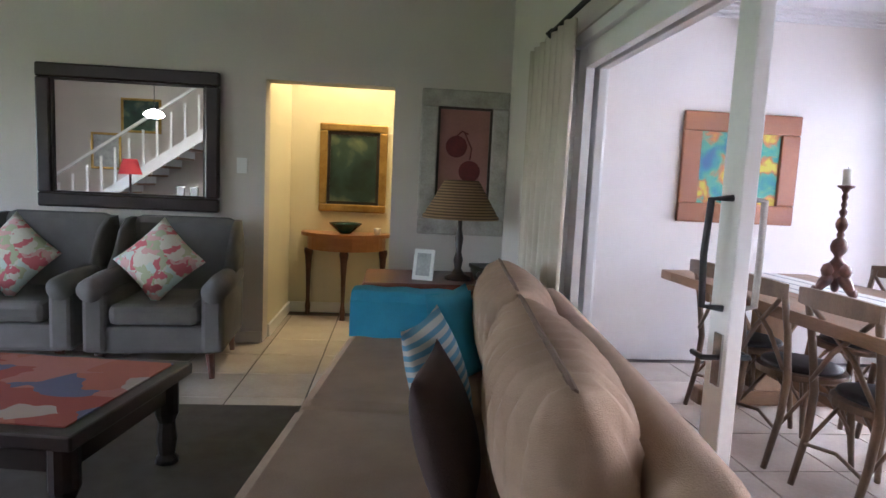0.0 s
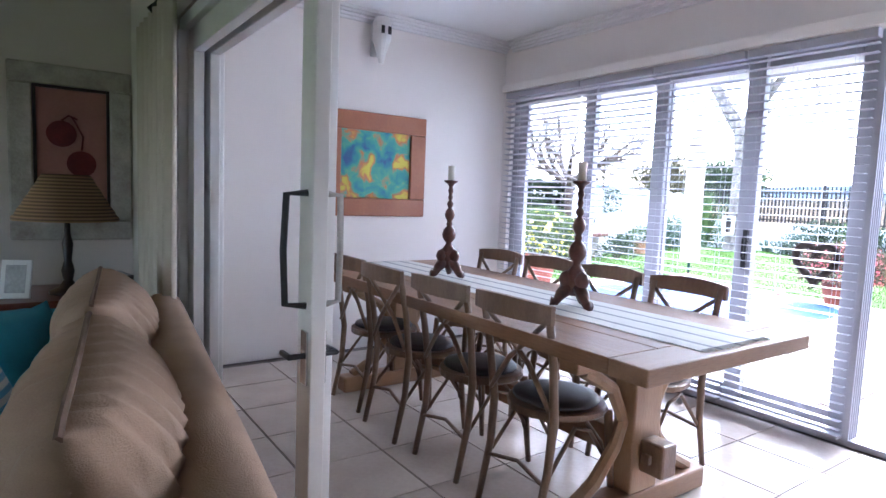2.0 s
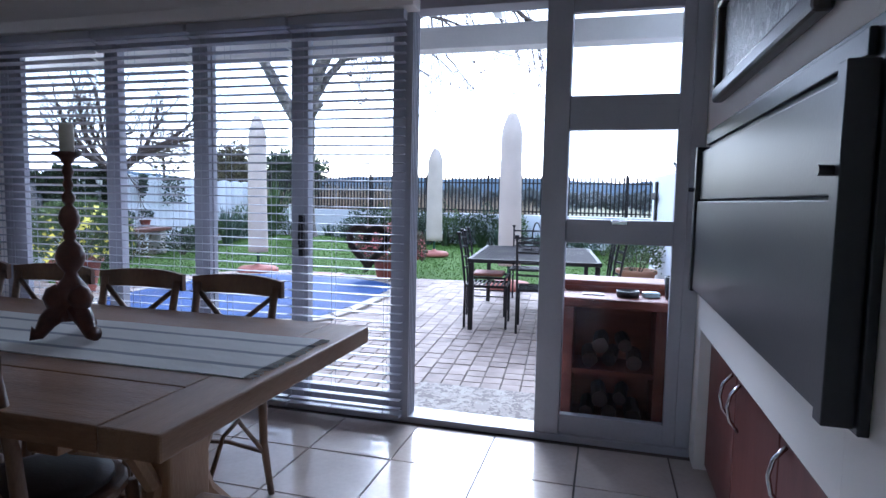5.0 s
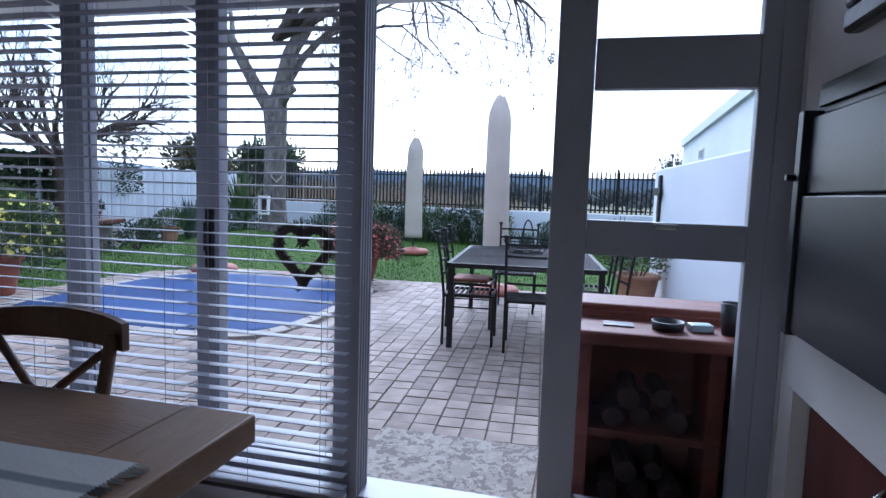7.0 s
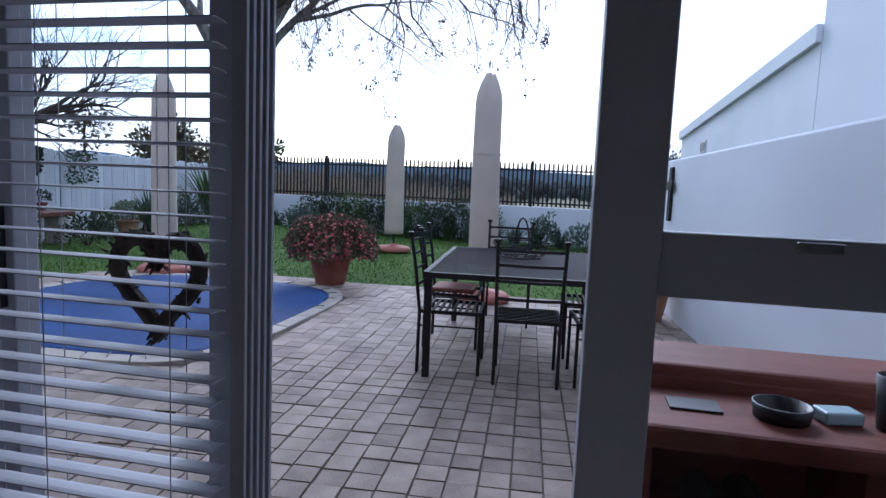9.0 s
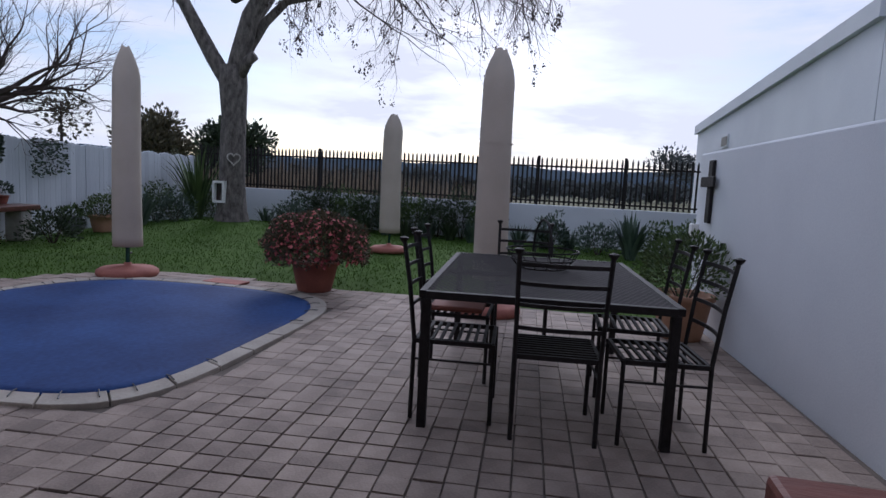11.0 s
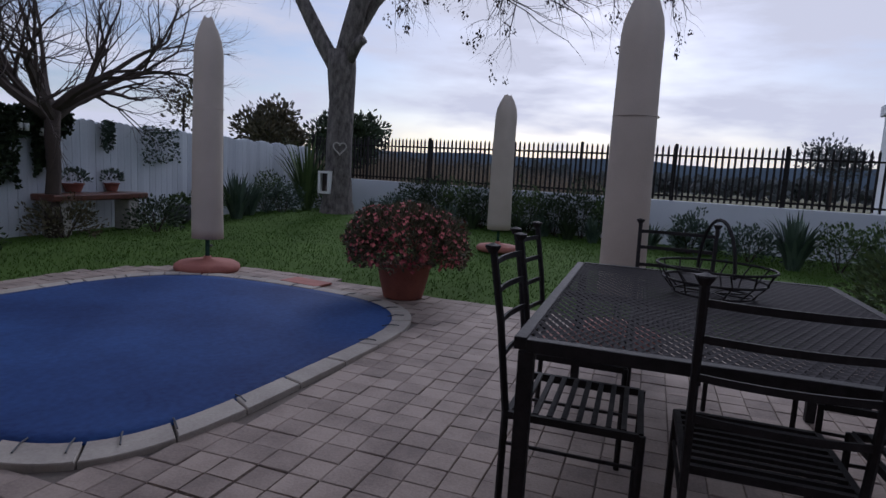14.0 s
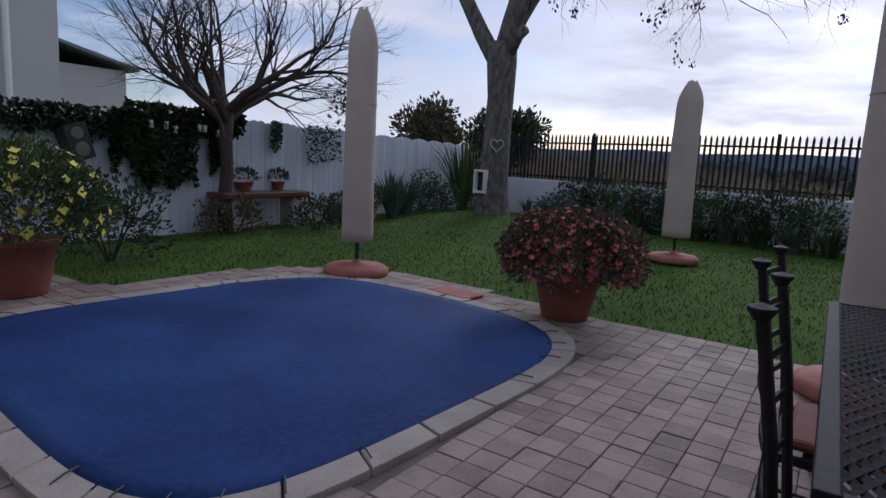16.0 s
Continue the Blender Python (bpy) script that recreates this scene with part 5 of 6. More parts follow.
def iron_chair(m):
    c = thing("patio_chair", m, "black wrought iron ladder-back patio chair", "chair", "chairs round the patio table")
    for s in (-1, 1):
        part("back_post", tube(bmesh.new(), [(s * 0.215, -0.22, 0), (s * 0.215, -0.215, 0.45), (s * 0.22, -0.25, 0.75), (s * 0.225, -0.29, 0.99)], 0.0125, 6), M_IRON, c)
        part("finial", lathe(bmesh.new(), [(0.013, -0.012), (0.026, 0.008), (0.026, 0.014), (0.001, 0.022)], 10, (s * 0.226, -0.292, 0.99)), M_IRON, c)
        part("front_leg", tube(bmesh.new(), [(s * 0.215, 0.22, 0), (s * 0.215, 0.22, 0.45)], 0.0125, 6), M_IRON, c)
        part("side_rail", B(s * 0.215 - 0.01, s * 0.215 + 0.01, -0.21, 0.21, 0.43, 0.455), M_IRON, c)
        part("side_stretcher", tube(bmesh.new(), [(s * 0.215, -0.218, 0.34), (s * 0.215, 0.22, 0.34)], 0.007, 5), M_IRON, c)
    for z, y in ((0.60, -0.235), (0.72, -0.25), (0.83, -0.265), (0.93, -0.281)):
        bm = bmesh.new()
        ring_mesh(bm, [[(u * 0.215, y - 0.03 * (1 - u * u) - 0.004, z - 0.01), (u * 0.215, y - 0.03 * (1 - u * u) + 0.004, z - 0.01), (u * 0.215, y - 0.03 * (1 - u * u) + 0.004, z + 0.011), (u * 0.215, y - 0.03 * (1 - u * u) - 0.004, z + 0.011)] for u in (-1 + 0.25 * k for k in range(9))])
        part("ladder_rung", bm, M_IRON, c)
    for y in (-0.205, 0.215):
        part("seat_rail", B(-0.21, 0.21, y - 0.01, y + 0.01, 0.43, 0.455), M_IRON, c)
    for k in range(8):
        part("seat_slat", B(-0.205, 0.205, -0.165 + 0.047 * k - 0.009, -0.165 + 0.047 * k + 0.009, 0.445, 0.457), M_IRON, c)
    return c


ic = iron_chair(PT @ pose(-0.58, 0.49, 0, 0, 0, 180))
for x, y, a in ((0.10, 0.55, 178), (-0.66, -0.61, 2), (0.02, -0.60, -3), (-0.73, -0.06, -90), (1.02, 0.12, 88)):
    copy_thing(ic, PT @ pose(x, y, 0, 0, 0, a))
pad = tagged(finish("seat_pad", B(-0.19, 0.19, -0.18, 0.18, 0, 0.035, bevel=0.015), M_TERRA), "faded red seat pad on a patio chair", "cushion")
pad.matrix_world = PT @ pose(0.10, 0.55, 0.459, 0, 0, 178)

BASKET = pose(0.22, 0.0, TZ + 0.004, 0, 0, -70)
wb = thing("wire_basket", PT @ BASKET, "round black wire basket with a tall loop handle", "basket")
for r, z in ((0.17, 0.01), (0.22, 0.07), (0.25, 0.13)):
    pts = [(r * math.cos(2 * math.pi * k / 28), r * math.sin(2 * math.pi * k / 28), z) for k in range(29)]
    part("ring_wire", tube(bmesh.new(), pts, 0.006, 5, False), M_IRON, wb)
for k in range(14):
    a = 2 * math.pi * k / 14
    part("upright_wire", tube(bmesh.new(), [(0.17 * math.cos(a), 0.17 * math.sin(a), 0.01), (0.22 * math.cos(a + 0.1), 0.22 * math.sin(a + 0.1), 0.07), (0.25 * math.cos(a), 0.25 * math.sin(a), 0.13)], 0.004, 4), M_IRON, wb)
for a in range(4):
    part("base_wire", tube(bmesh.new(), [(-0.17 * math.cos(a * 0.785), -0.17 * math.sin(a * 0.785), 0.01), (0.17 * math.cos(a * 0.785), 0.17 * math.sin(a * 0.785), 0.01)], 0.004, 4), M_IRON, wb)
part("loop_handle", tube(bmesh.new(), [(0, 0.17 * math.cos(t), 0.10 + 0.24 * math.sin(t)) for t in (math.pi * k / 16 for k in range(17))], 0.008, 6), M_IRON, wb)


def umbrella(x, y, zt, r, base_mat=M_CLAYB):
    u = thing("closed_umbrella", pose(x, y, GZ), "closed patio umbrella under a cream canvas cover", "umbrella", "closed patio umbrellas")
    part("base", lathe(bmesh.new(), [(0.33, 0.0), (0.35, 0.03), (0.345, 0.07), (0.30, 0.10), (0.05, 0.125), (0.04, 0.16), (0.03, 0.161)], 28), base_mat, u, "round red clay-coloured base", True)
    part("pole", tube(bmesh.new(), [(0, 0, 0.16), (0, 0, 0.50)], 0.024, 10), M_GREENC, u)
    part("clamp_knob", tube(bmesh.new(), [(0.02, 0, 0.27), (0.07, 0.01, 0.27)], 0.016, 8), M_BLACKP, u)
    bm = bmesh.new()
    rows = []
    h = zt - GZ
    for k in range(22):
        f = k / 21
        z = 0.36 + (h - 0.36) * f
        w = r * (1.0 - 0.12 * f) * (1 if f < 0.86 else max(0.32, 1 - ((f - 0.86) / 0.14) ** 1.7 * 0.68))
        rows.append([(w * (1 + 0.05 * math.sin(3 * a + 4 * f) + 0.03 * noise.noise((3 * math.cos(a), 3 * math.sin(a), 4 * f + x))) * math.cos(a) + 0.03 * (f - 0.5) * math.sin(x), w * (1 + 0.05 * math.sin(3 * a + 4 * f)) * math.sin(a), z + 0.02 * math.cos(4 * a) * f) for a in (2 * math.pi * i / 24 for i in range(24))])
    cv = part("canvas_cover", ring_mesh(bm, rows), M_CANVAS, u, "cream zipped canvas cover", True)
    pts = [(r * 0.935 * math.cos(2 * math.pi * i / 24) * 1.03, r * 0.935 * math.sin(2 * math.pi * i / 24) * 1.03, 0.36 + (h - 0.36) * 0.6) for i in range(25)]
    part("seam", tube(bmesh.new(), pts, 0.005, 4, False), M_CANVAS, cv)
    return u


umbrella(10.21, 6.45, 2.65, 0.167)
umbrella(10.02, 1.99, 2.58, 0.174)
umbrella(14.52, 4.48, 2.45, 0.192)


def leafy(n, fn, size, aspect=0.5, rnd=None):
    """Small bent leaves scattered by fn() -> (place, outward way)."""
    rnd = rnd or random
    verts, faces = [], []
    for _ in range(n):
        p, d = fn()
        d = (Vector(d) + Vector((rnd.uniform(-1, 1), rnd.uniform(-1, 1), rnd.uniform(-0.6, 1))) * 0.7).normalized()
        s = d.orthogonal().normalized()
        s = Matrix.Rotation(rnd.uniform(0, 6.28), 3, d) @ s
        k = size * rnd.uniform(0.6, 1.3)
        i = len(verts)
        p = Vector(p)
        verts += [p, p + d * k * 0.5 + s * k * aspect * 0.5, p + d * k, p + d * k * 0.5 - s * k * aspect * 0.5]
        faces.append((i, i + 1, i + 2, i + 3))
    return verts, faces


def dome(cx, cy, cz, rx, ry, rz, fill=0.35, lump=0.25, low=-0.2):
    seed = random.uniform(0, 50)

    def f():
        while True:
            v = Vector((random.gauss(0, 1), random.gauss(0, 1), random.gauss(0, 1))).normalized()
            if v.z > low:
                break
        k = (1 - fill * random.random() ** 1.5) * (1 + lump * noise.noise((v.x * 2.2 + seed, v.y * 2.2, v.z * 2.2)))
        return (cx + rx * v.x * k, cy + ry * v.y * k, cz + rz * v.z * k), (v.x, v.y, v.z + 0.3)
    return f


def cluster(name, parent, fns, per, size, material, aspect=0.5, label=""):
    vs, fs = [], []
    for f in fns:
        v, q = leafy(per, f, size, aspect)
        o = len(vs)
        vs += v
        fs += [tuple(i + o for i in a) for a in q]
    ob = raw(name, vs, fs, material)
    if parent:
        ob.parent = parent
    if label:
        ob["label"] = label
    return ob


def pot_profile(r, h):
    return [(r * 0.68, 0), (r * 0.7, 0.02), (r * 0.84, h * 0.5), (r * 0.93, h * 0.86), (r * 1.03, h * 0.88), (r * 1.05, h * 0.98), (r, h), (r * 0.9, h * 0.99), (r * 0.86, h * 0.9), (0.01, h * 0.89)]


def flower_pot(x, y, z, r, h, pot_mat, crown, leaf_mat, label, n=5200, flowers=None, nf=0, fsize=0.03):
    t = thing("potted_plant", pose(x, y, z), label, "potted plant")
    part("pot", lathe(bmesh.new(), pot_profile(r, h), 28), pot_mat, t, "terracotta pot", True)
    cz, rx, rz = crown
    fn = dome(0, 0, cz, rx, rx, rz, 0.45, 0.22, -0.55)
    cluster("foliage", t, [fn], n, 0.05, leaf_mat, 0.4)
    for k in range(9):
        a = 2 * math.pi * k / 9
        part("stem", tube(bmesh.new(), [(0.05 * math.cos(a), 0.05 * math.sin(a), h * 0.85), (0.6 * rx * math.cos(a), 0.6 * rx * math.sin(a), cz + 0.5 * rz * (0.4 + 0.6 * (k % 2)))], [0.008, 0.004], 4), M_TWIG, t)
    if nf:
        vs, fs = [], []
        for _ in range(nf):
            p, d = fn()
            p, d = Vector(p), Vector(d).normalized()
            p = p + d * 0.03
            s = d.orthogonal().normalized()
            u = d.cross(s)
            i = len(vs)
            k = fsize * random.uniform(0.7, 1.2)
            for j in range(8):
                a = 2 * math.pi * j / 8
                rr = k * (1 if j % 2 else 0.62)
                vs.append(p + (s * math.cos(a) + u * math.sin(a)) * rr + d * 0.004 * (j % 2))
            vs.append(p - d * 0.006)
            fs += [(i + j, i + (j + 1) % 8, i + 8) for j in range(8)]
        fl = raw("blossom", vs, fs, flowers)
        fl.parent = t
    return t


flower_pot(10.36, 4.06, GZ, 0.28, 0.36, M_TERRA, (0.53, 0.60, 0.37), M_LEAFB, "large terracotta pot overflowing with coral red flowers", 9500, M_FLOWER, 1000, 0.024)
flower_pot(7.42, 7.42, GZ, 0.31, 0.46, M_TERRA, (0.72, 0.68, 0.50), M_LEAF, "large terracotta pot of yellow daisies", 11000, M_DAISY, 150, 0.045)
flower_pot(9.75, 0.15, GZ, 0.27, 0.42, M_TERRAL, (0.62, 0.42, 0.34), M_LEAF, "pale terracotta pot with a leafy green shrub", 2600)
flower_pot(14.2, 10.45, GZ, 0.24, 0.34, M_TERRAL, (0.44, 0.34, 0.30), M_LEAF, "terracotta pot with a low green plant by the wall", 1800)
dr = tagged(finish("skimmer_lid", B(-0.24, 0.24, -0.13, 0.13, 0, 0.025, bevel=0.008), M_CLAYB), "red clay coloured pool skimmer lid", "skimmer lid")
dr.matrix_world = pose(10.27, 5.15, GZ + 0.004, 0, 0, 85)

# ---- garden planting and boundaries ----
def grow(verts_faces, start, way, length, radius, depth, droop, spread, sides=5, rnd=random, tips=None, kids=3, shrink=0.7, up=0.0):
    """A limb with its side branches, as tapering tubes."""
    vs, fs = verts_faces
    pts, rad = [Vector(start)], [radius]
    d = Vector(way).normalized()
    n = 5 if depth > 1 else 4
    for i in range(n):
        d = (d + Vector((rnd.uniform(-1, 1), rnd.uniform(-1, 1), rnd.uniform(-1, 1))) * 0.16 + Vector((0, 0, up - droop * (i + 1) / n))).normalized()
        pts.append(pts[-1] + d * length / n)
        rad.append(radius * (1 - (1 - (0.55 if depth else 0.25)) * (i + 1) / n))
    side = d.orthogonal().normalized()
    base = len(vs)
    for i, p in enumerate(pts):
        a = (pts[min(i + 1, n)] - pts[max(i - 1, 0)]).normalized()
        side = (side - a * side.dot(a)).normalized()
        u = a.cross(side)
        for k in range(sides):
            t = 2 * math.pi * k / sides
            vs.append(p + (side * math.cos(t) + u * math.sin(t)) * rad[i])
    for i in range(n):
        for k in range(sides):
            j = (k + 1) % sides
            fs.append((base + i * sides + k, base + i * sides + j, base + (i + 1) * sides + j, base + (i + 1) * sides + k))
    if tips is not None and depth == 0:
        tips.append(pts[-1])
    if depth:
        for c in range(kids):
            i = n if c == 0 else rnd.randint(max(1, n - 3), n)
            s = Matrix.Rotation(rnd.uniform(0, 6.28), 3, d) @ d.orthogonal().normalized()
            nd = d + s * spread * rnd.uniform(0.6, 1.2)
            grow(verts_faces, pts[i], nd, length * shrink * rnd.uniform(0.8, 1.15), rad[i] * (0.85 if c == 0 else 0.6), depth - 1, droop, spread, max(3, sides - 1), rnd, tips, kids, shrink, up)


rnd = random.Random(5)
big = thing("large_tree", pose(16.6, 9.05, 0), "tall grey-barked tree with bare drooping twigs", "tree")
vf = ([], [])
rings = []
for z, r, ox in ((-0.25, 0.58, 0), (0.05, 0.42, 0), (0.4, 0.34, 0.0), (1.0, 0.30, 0.02), (1.8, 0.28, 0.02), (2.6, 0.28, 0.05), (3.3, 0.31, 0.03), (3.7, 0.30, 0.0)):
    rings.append([(ox + r * (1 + 0.09 * noise.noise((math.cos(a) * 2, math.sin(a) * 2, z * 1.3))) * math.cos(a), r * (1 + 0.09 * noise.noise((math.cos(a) * 2 + 7, math.sin(a) * 2, z * 1.3))) * math.sin(a), z) for a in (2 * math.pi * k / 18 for k in range(18))])
part("trunk", ring_mesh(bmesh.new(), rings), M_BARK, big, "thick mottled grey trunk", True)
tips = []
for st, wy, ln, rd in (((0, 0.1, 3.3), (-0.3, 0.55, 1.0), 3.4, 0.2), ((0, -0.05, 3.4), (0.0, -0.1, 1.0), 3.6, 0.25), ((0.1, -0.1, 3.6), (0.1, -0.3, 1.1), 3.2, 0.13), ((0, 0, 3.5), (0.6, 0.2, 1.0), 3.4, 0.18)):
    grow(vf, st, wy, ln, rd, 4, 0.04, 0.75, 8, rnd, tips, 3, 0.72)
lb = raw("branchwork", vf[0], vf[1], M_BARK, True)
lb.parent = big
part("stub", tube(bmesh.new(), [(-0.02, -0.15, 3.45), (-0.08, -0.42, 3.80), (-0.10, -0.60, 3.92)], [0.15, 0.12, 0.11], 10), M_BARK, big, "sawn branch stub", True)
# long limbs that hang over the lawn towards the house
vf = ([], [])
tips = []
for st, wy, ln in (((-1.2, -1.8, 6.3), (-0.8, -0.75, 0.0), 2.4), ((-1.2, -3.4, 6.3), (-0.4, -1.0, 0.0), 2.4), ((-0.8, -2.6, 6.5), (-0.7, -1.0, 0.0), 2.6), ((-1.8, -5.0, 6.0), (-0.3, -1.0, 0.0), 1.8), ((-2.6, -3.0, 6.2), (-0.8, -0.6, 0.0), 2.2)):
    grow(vf, (0, 0, 5.2), (Vector(st) - Vector((0, 0, 5.2))), (Vector(st) - Vector((0, 0, 5.2))).length, 0.12, 0, 0, 0.3, 6, rnd)
    grow(vf, st, wy, ln, 0.085, 4, 0.24, 0.95, 5, rnd, tips, 4, 0.60)
h = raw("twig_growth", vf[0], vf[1], M_TWIG)
h.parent = big
tp = rnd.sample(tips, min(len(tips), 160))
cluster("leaf_growth", big, [lambda: ((Vector(rnd.choice(tp)) + Vector((rnd.gauss(0, 0.03), rnd.gauss(0, 0.03), rnd.gauss(0, 0.05)))), (0, 0, -1))], 2400, 0.05, M_TWIG, 0.6)
bird = thing("bird_feeder", pose(16.27, 9.16, 0.56), "small white hanging lantern box on the trunk", "lantern box")
for c in ((-0.15, 0.15, 0.0, 0.05), (-0.15, 0.15, 0.45, 0.5), (-0.15, -0.10, 0.05, 0.45), (0.10, 0.15, 0.05, 0.45)):
    part("frame_bar", B(-0.06, 0.06, c[0], c[1], c[2], c[3], bevel=0.004), M_WHITE, bird)
part("back_board", B(0.04, 0.06, -0.10, 0.10, 0.05, 0.45), M_ESPR, bird)
heart = []
for k in range(31):
    t = 2 * math.pi * k / 30
    heart.append((-0.33, 0.14 * math.sin(t) ** 3, 0.15 * (13 * math.cos(t) - 5 * math.cos(2 * t) - 2 * math.cos(3 * t) - math.cos(4 * t)) / 16))
hh = tagged(finish("wire_heart", tube(bmesh.new(), heart, 0.016, 6, False), M_LIME), "pale twig heart hung on the tree trunk", "ornament")
hh.matrix_world = pose(16.6, 9.05, 1.58, 0, 0, 38)

small = thing("bare_tree", pose(10.85, 10.05, 0), "small leafless spreading tree on the lawn", "tree")
part("trunk", tube(bmesh.new(), [(0, 0, -0.1), (-0.02, 0, 0.4), (0.03, 0.02, 0.9), (0, 0, 1.35), (0.02, 0, 1.75)], [0.13, 0.105, 0.095, 0.10, 0.105], 12), M_TWIG, small, smooth=True)
vf = ([], [])
tips = []
for k in range(8):
    a = 2 * math.pi * k / 8 + rnd.uniform(-0.3, 0.3)
    grow(vf, (0.02, 0, rnd.uniform(1.45, 1.75)), (math.cos(a), math.sin(a), rnd.uniform(0.45, 0.9)), rnd.uniform(0.95, 1.25), 0.075, 4, 0.0, 0.62, 6, rnd, tips, 4, 0.74, 0.02)
o = raw("branch_growth", vf[0], vf[1], M_TWIG)
o.parent = small

# boundary wall of upright boards with a scalloped top
bw = tagged(new("fence_white_wall"), "white painted upright board garden wall with scalloped top", "garden wall", kind="structure")
xs = [6.6 + 0.155 * k for k in range(85)]
shared = {}
for k, x in enumerate(xs):
    top = round(1.66 - 0.2 * max(0, min(1, (11.8 - x) / 2.5)) + 0.05 * abs(math.sin(k * 0.62)), 2)
    if top not in shared:
        bm = bmesh.new()
        ring_mesh(bm, [[(-0.076, y, -0.2), (0.076, y, -0.2), (0.076, y, top - 0.03), (0.0, y, top), (-0.076, y, top - 0.03)] for y in (-0.03, 0.03)])
        shared[top] = part("board", bm, M_BOARD, bw)
        ob = shared[top]
    else:
        ob = new("board", shared[top].data)
        ob.parent = bw
    ob.matrix_basis = pose(x, wall_y(x) + random.uniform(-0.004, 0.004), 0, 0, 0, 11.3)
part("backing", box(bmesh.new(), 0, 13.6, 0.035, 0.09, -0.2, 1.42, m=pose(6.5, wall_y(6.5), 0, 0, 0, 11.3)), M_OUT, bw)

# palisade fence on its dwarf wall
Y0, Y1 = -2.0, 12.3
dw = struct("wall_dwarf", box(bmesh.new(), -0.11, 0.11, 0, Y1 - Y0 + 0.1, -0.2, 0.86, bevel=0.015, m=pose(fence_x(Y0), Y0, 0, 0, 0, -6.56)), M_OUT, "low white plastered wall below the fence", "wall")
fc = thing("palisade_fence", pose(fence_x(Y0), Y0, 0.86, 0, 0, -6.56), "black steel palisade fence on a low white wall", "fence")
nb_ = 122
bm = bmesh.new()
ring_mesh(bm, [[(-0.012, -0.022, z), (0.012, -0.022, z), (0.012, 0.022, z), (-0.012, 0.022, z)] for z in (0.02, 1.10)] + [[(-0.004, -0.004, 1.17), (0.004, -0.004, 1.17), (0.004, 0.004, 1.17), (-0.004, 0.004, 1.17)]])
pale = part("pale", bm, M_IRON, fc)
for k in range(1, nb_):
    ob = new("pale", pale.data)
    ob.parent = fc
    ob.location = (0, k * 0.118, random.uniform(-0.006, 0.006))
for k in range(8):
    part("post", B(0.013, 0.073, k * 2.05 - 0.03, k * 2.05 + 0.03, -0.0, 1.2), M_IRON, fc)
for z in (0.1, 0.95):
    part("rail", B(0.0125, 0.045, 0, 14.3, z - 0.02, z + 0.02), M_IRON, fc)


def shrub(name, x, y, r, hgt, mt, n, size, label, category="shrub", group="", z=GZ):
    t = thing(name, pose(x, y, z), label, category, group)
    cluster("foliage", t, [dome(0, 0, hgt * 0.35, r, r, hgt * 0.65, 0.6, 0.5, -0.5)], n, size, mt)
    for k in range(5):
        a = 1.257 * k
        part("stem", tube(bmesh.new(), [(0.03 * math.cos(a), 0.03 * math.sin(a), -0.03), (0.5 * r * math.cos(a), 0.5 * r * math.sin(a), hgt * 0.6)], [0.015, 0.006], 4), M_TWIG, t)
    return t


def strap(name, x, y, n, length, mt, label, category="plant", group="", stiff=0.6, width=0.035, z=GZ):
    t = thing(name, pose(x, y, z), label, category, group)
    vs, fs = [], []
    for _ in range(n):
        a = random.uniform(0, 6.28)
        ln = length * random.uniform(0.6, 1.1)
        out = random.uniform(0.15, 1.0) * (1 - stiff * 0.6)
        c, s = math.cos(a), math.sin(a)
        i = len(vs)
        for k in range(5):
            f = k / 4
            rr, zz = ln * out * f * (0.5 + 0.5 * f), ln * f * (1 - 0.45 * out * f * f)
            w = width * (1 - f) ** 0.6
            vs += [(rr * c - w * s + 0.08 * c, rr * s + w * c + 0.08 * s, zz - 0.04), (rr * c + w * s + 0.08 * c, rr * s - w * c + 0.08 * s, zz - 0.04)]
        fs += [(i + 2 * k, i + 2 * k + 1, i + 2 * k + 3, i + 2 * k + 2) for k in range(4)]
    o = raw("leaves", vs, fs, mt)
    o.parent = t
    return t


# hedge and border below the fence
for k in range(9):
    y = 3.2 + 0.62 * k
    shrub("hedge_shrub", fence_x(y) - 0.75, y, 0.5, 1.05 + 0.08 * math.sin(k * 2.1), M_LEAFD if k % 3 else M_LEAF, 1500, 0.075, "dense dark green clipped hedge shrub under the fence", "hedge", "hedge below the fence")
for k in range(15):
    y = 1.2 + 0.56 * k
    strap("agapanthus", fence_x(y) - 1.35 + random.uniform(-0.2, 0.2), y, 46, 0.62, M_LEAFD if k % 2 else M_BLUELEAF, "clump of strap-leaved agapanthus in the border", "plant", "agapanthus border", 0.45)
for k, (x, y, r, hh_) in enumerate(((16.9, 0.6, 0.5, 0.6), (16.6, -0.7, 0.55, 0.75), (17.2, 1.6, 0.35, 0.75), (16.0, -1.2, 0.5, 0.8), (17.6, 8.0, 0.55, 0.7), (18.4, 10.6, 0.5, 0.9), (16.6, 10.6, 0.5, 0.85))):
    shrub("border_shrub", x, y, r, hh_, (M_BLUELEAF, M_LEAF)[k % 2], 1300, 0.07, "loose grey-green border shrub by the wall", "shrub", "border shrubs")
strap("large_aloe", 16.3, 0.0, 60, 1.05, M_BLUELEAF, "large spiky grey-green aloe in the border", "aloe", "", 0.6, 0.05)
strap("large_aloe", 14.9, 10.4, 80, 1.15, M_BLUELEAF, "tall blue-green strap-leaved plant before the wall", "plant", "", 0.75, 0.045)
strap("large_aloe", 15.6, 10.7, 60, 1.0, M_BLUELEAF, "tall blue-green strap-leaved plant before the wall", "plant", "", 0.75, 0.045)
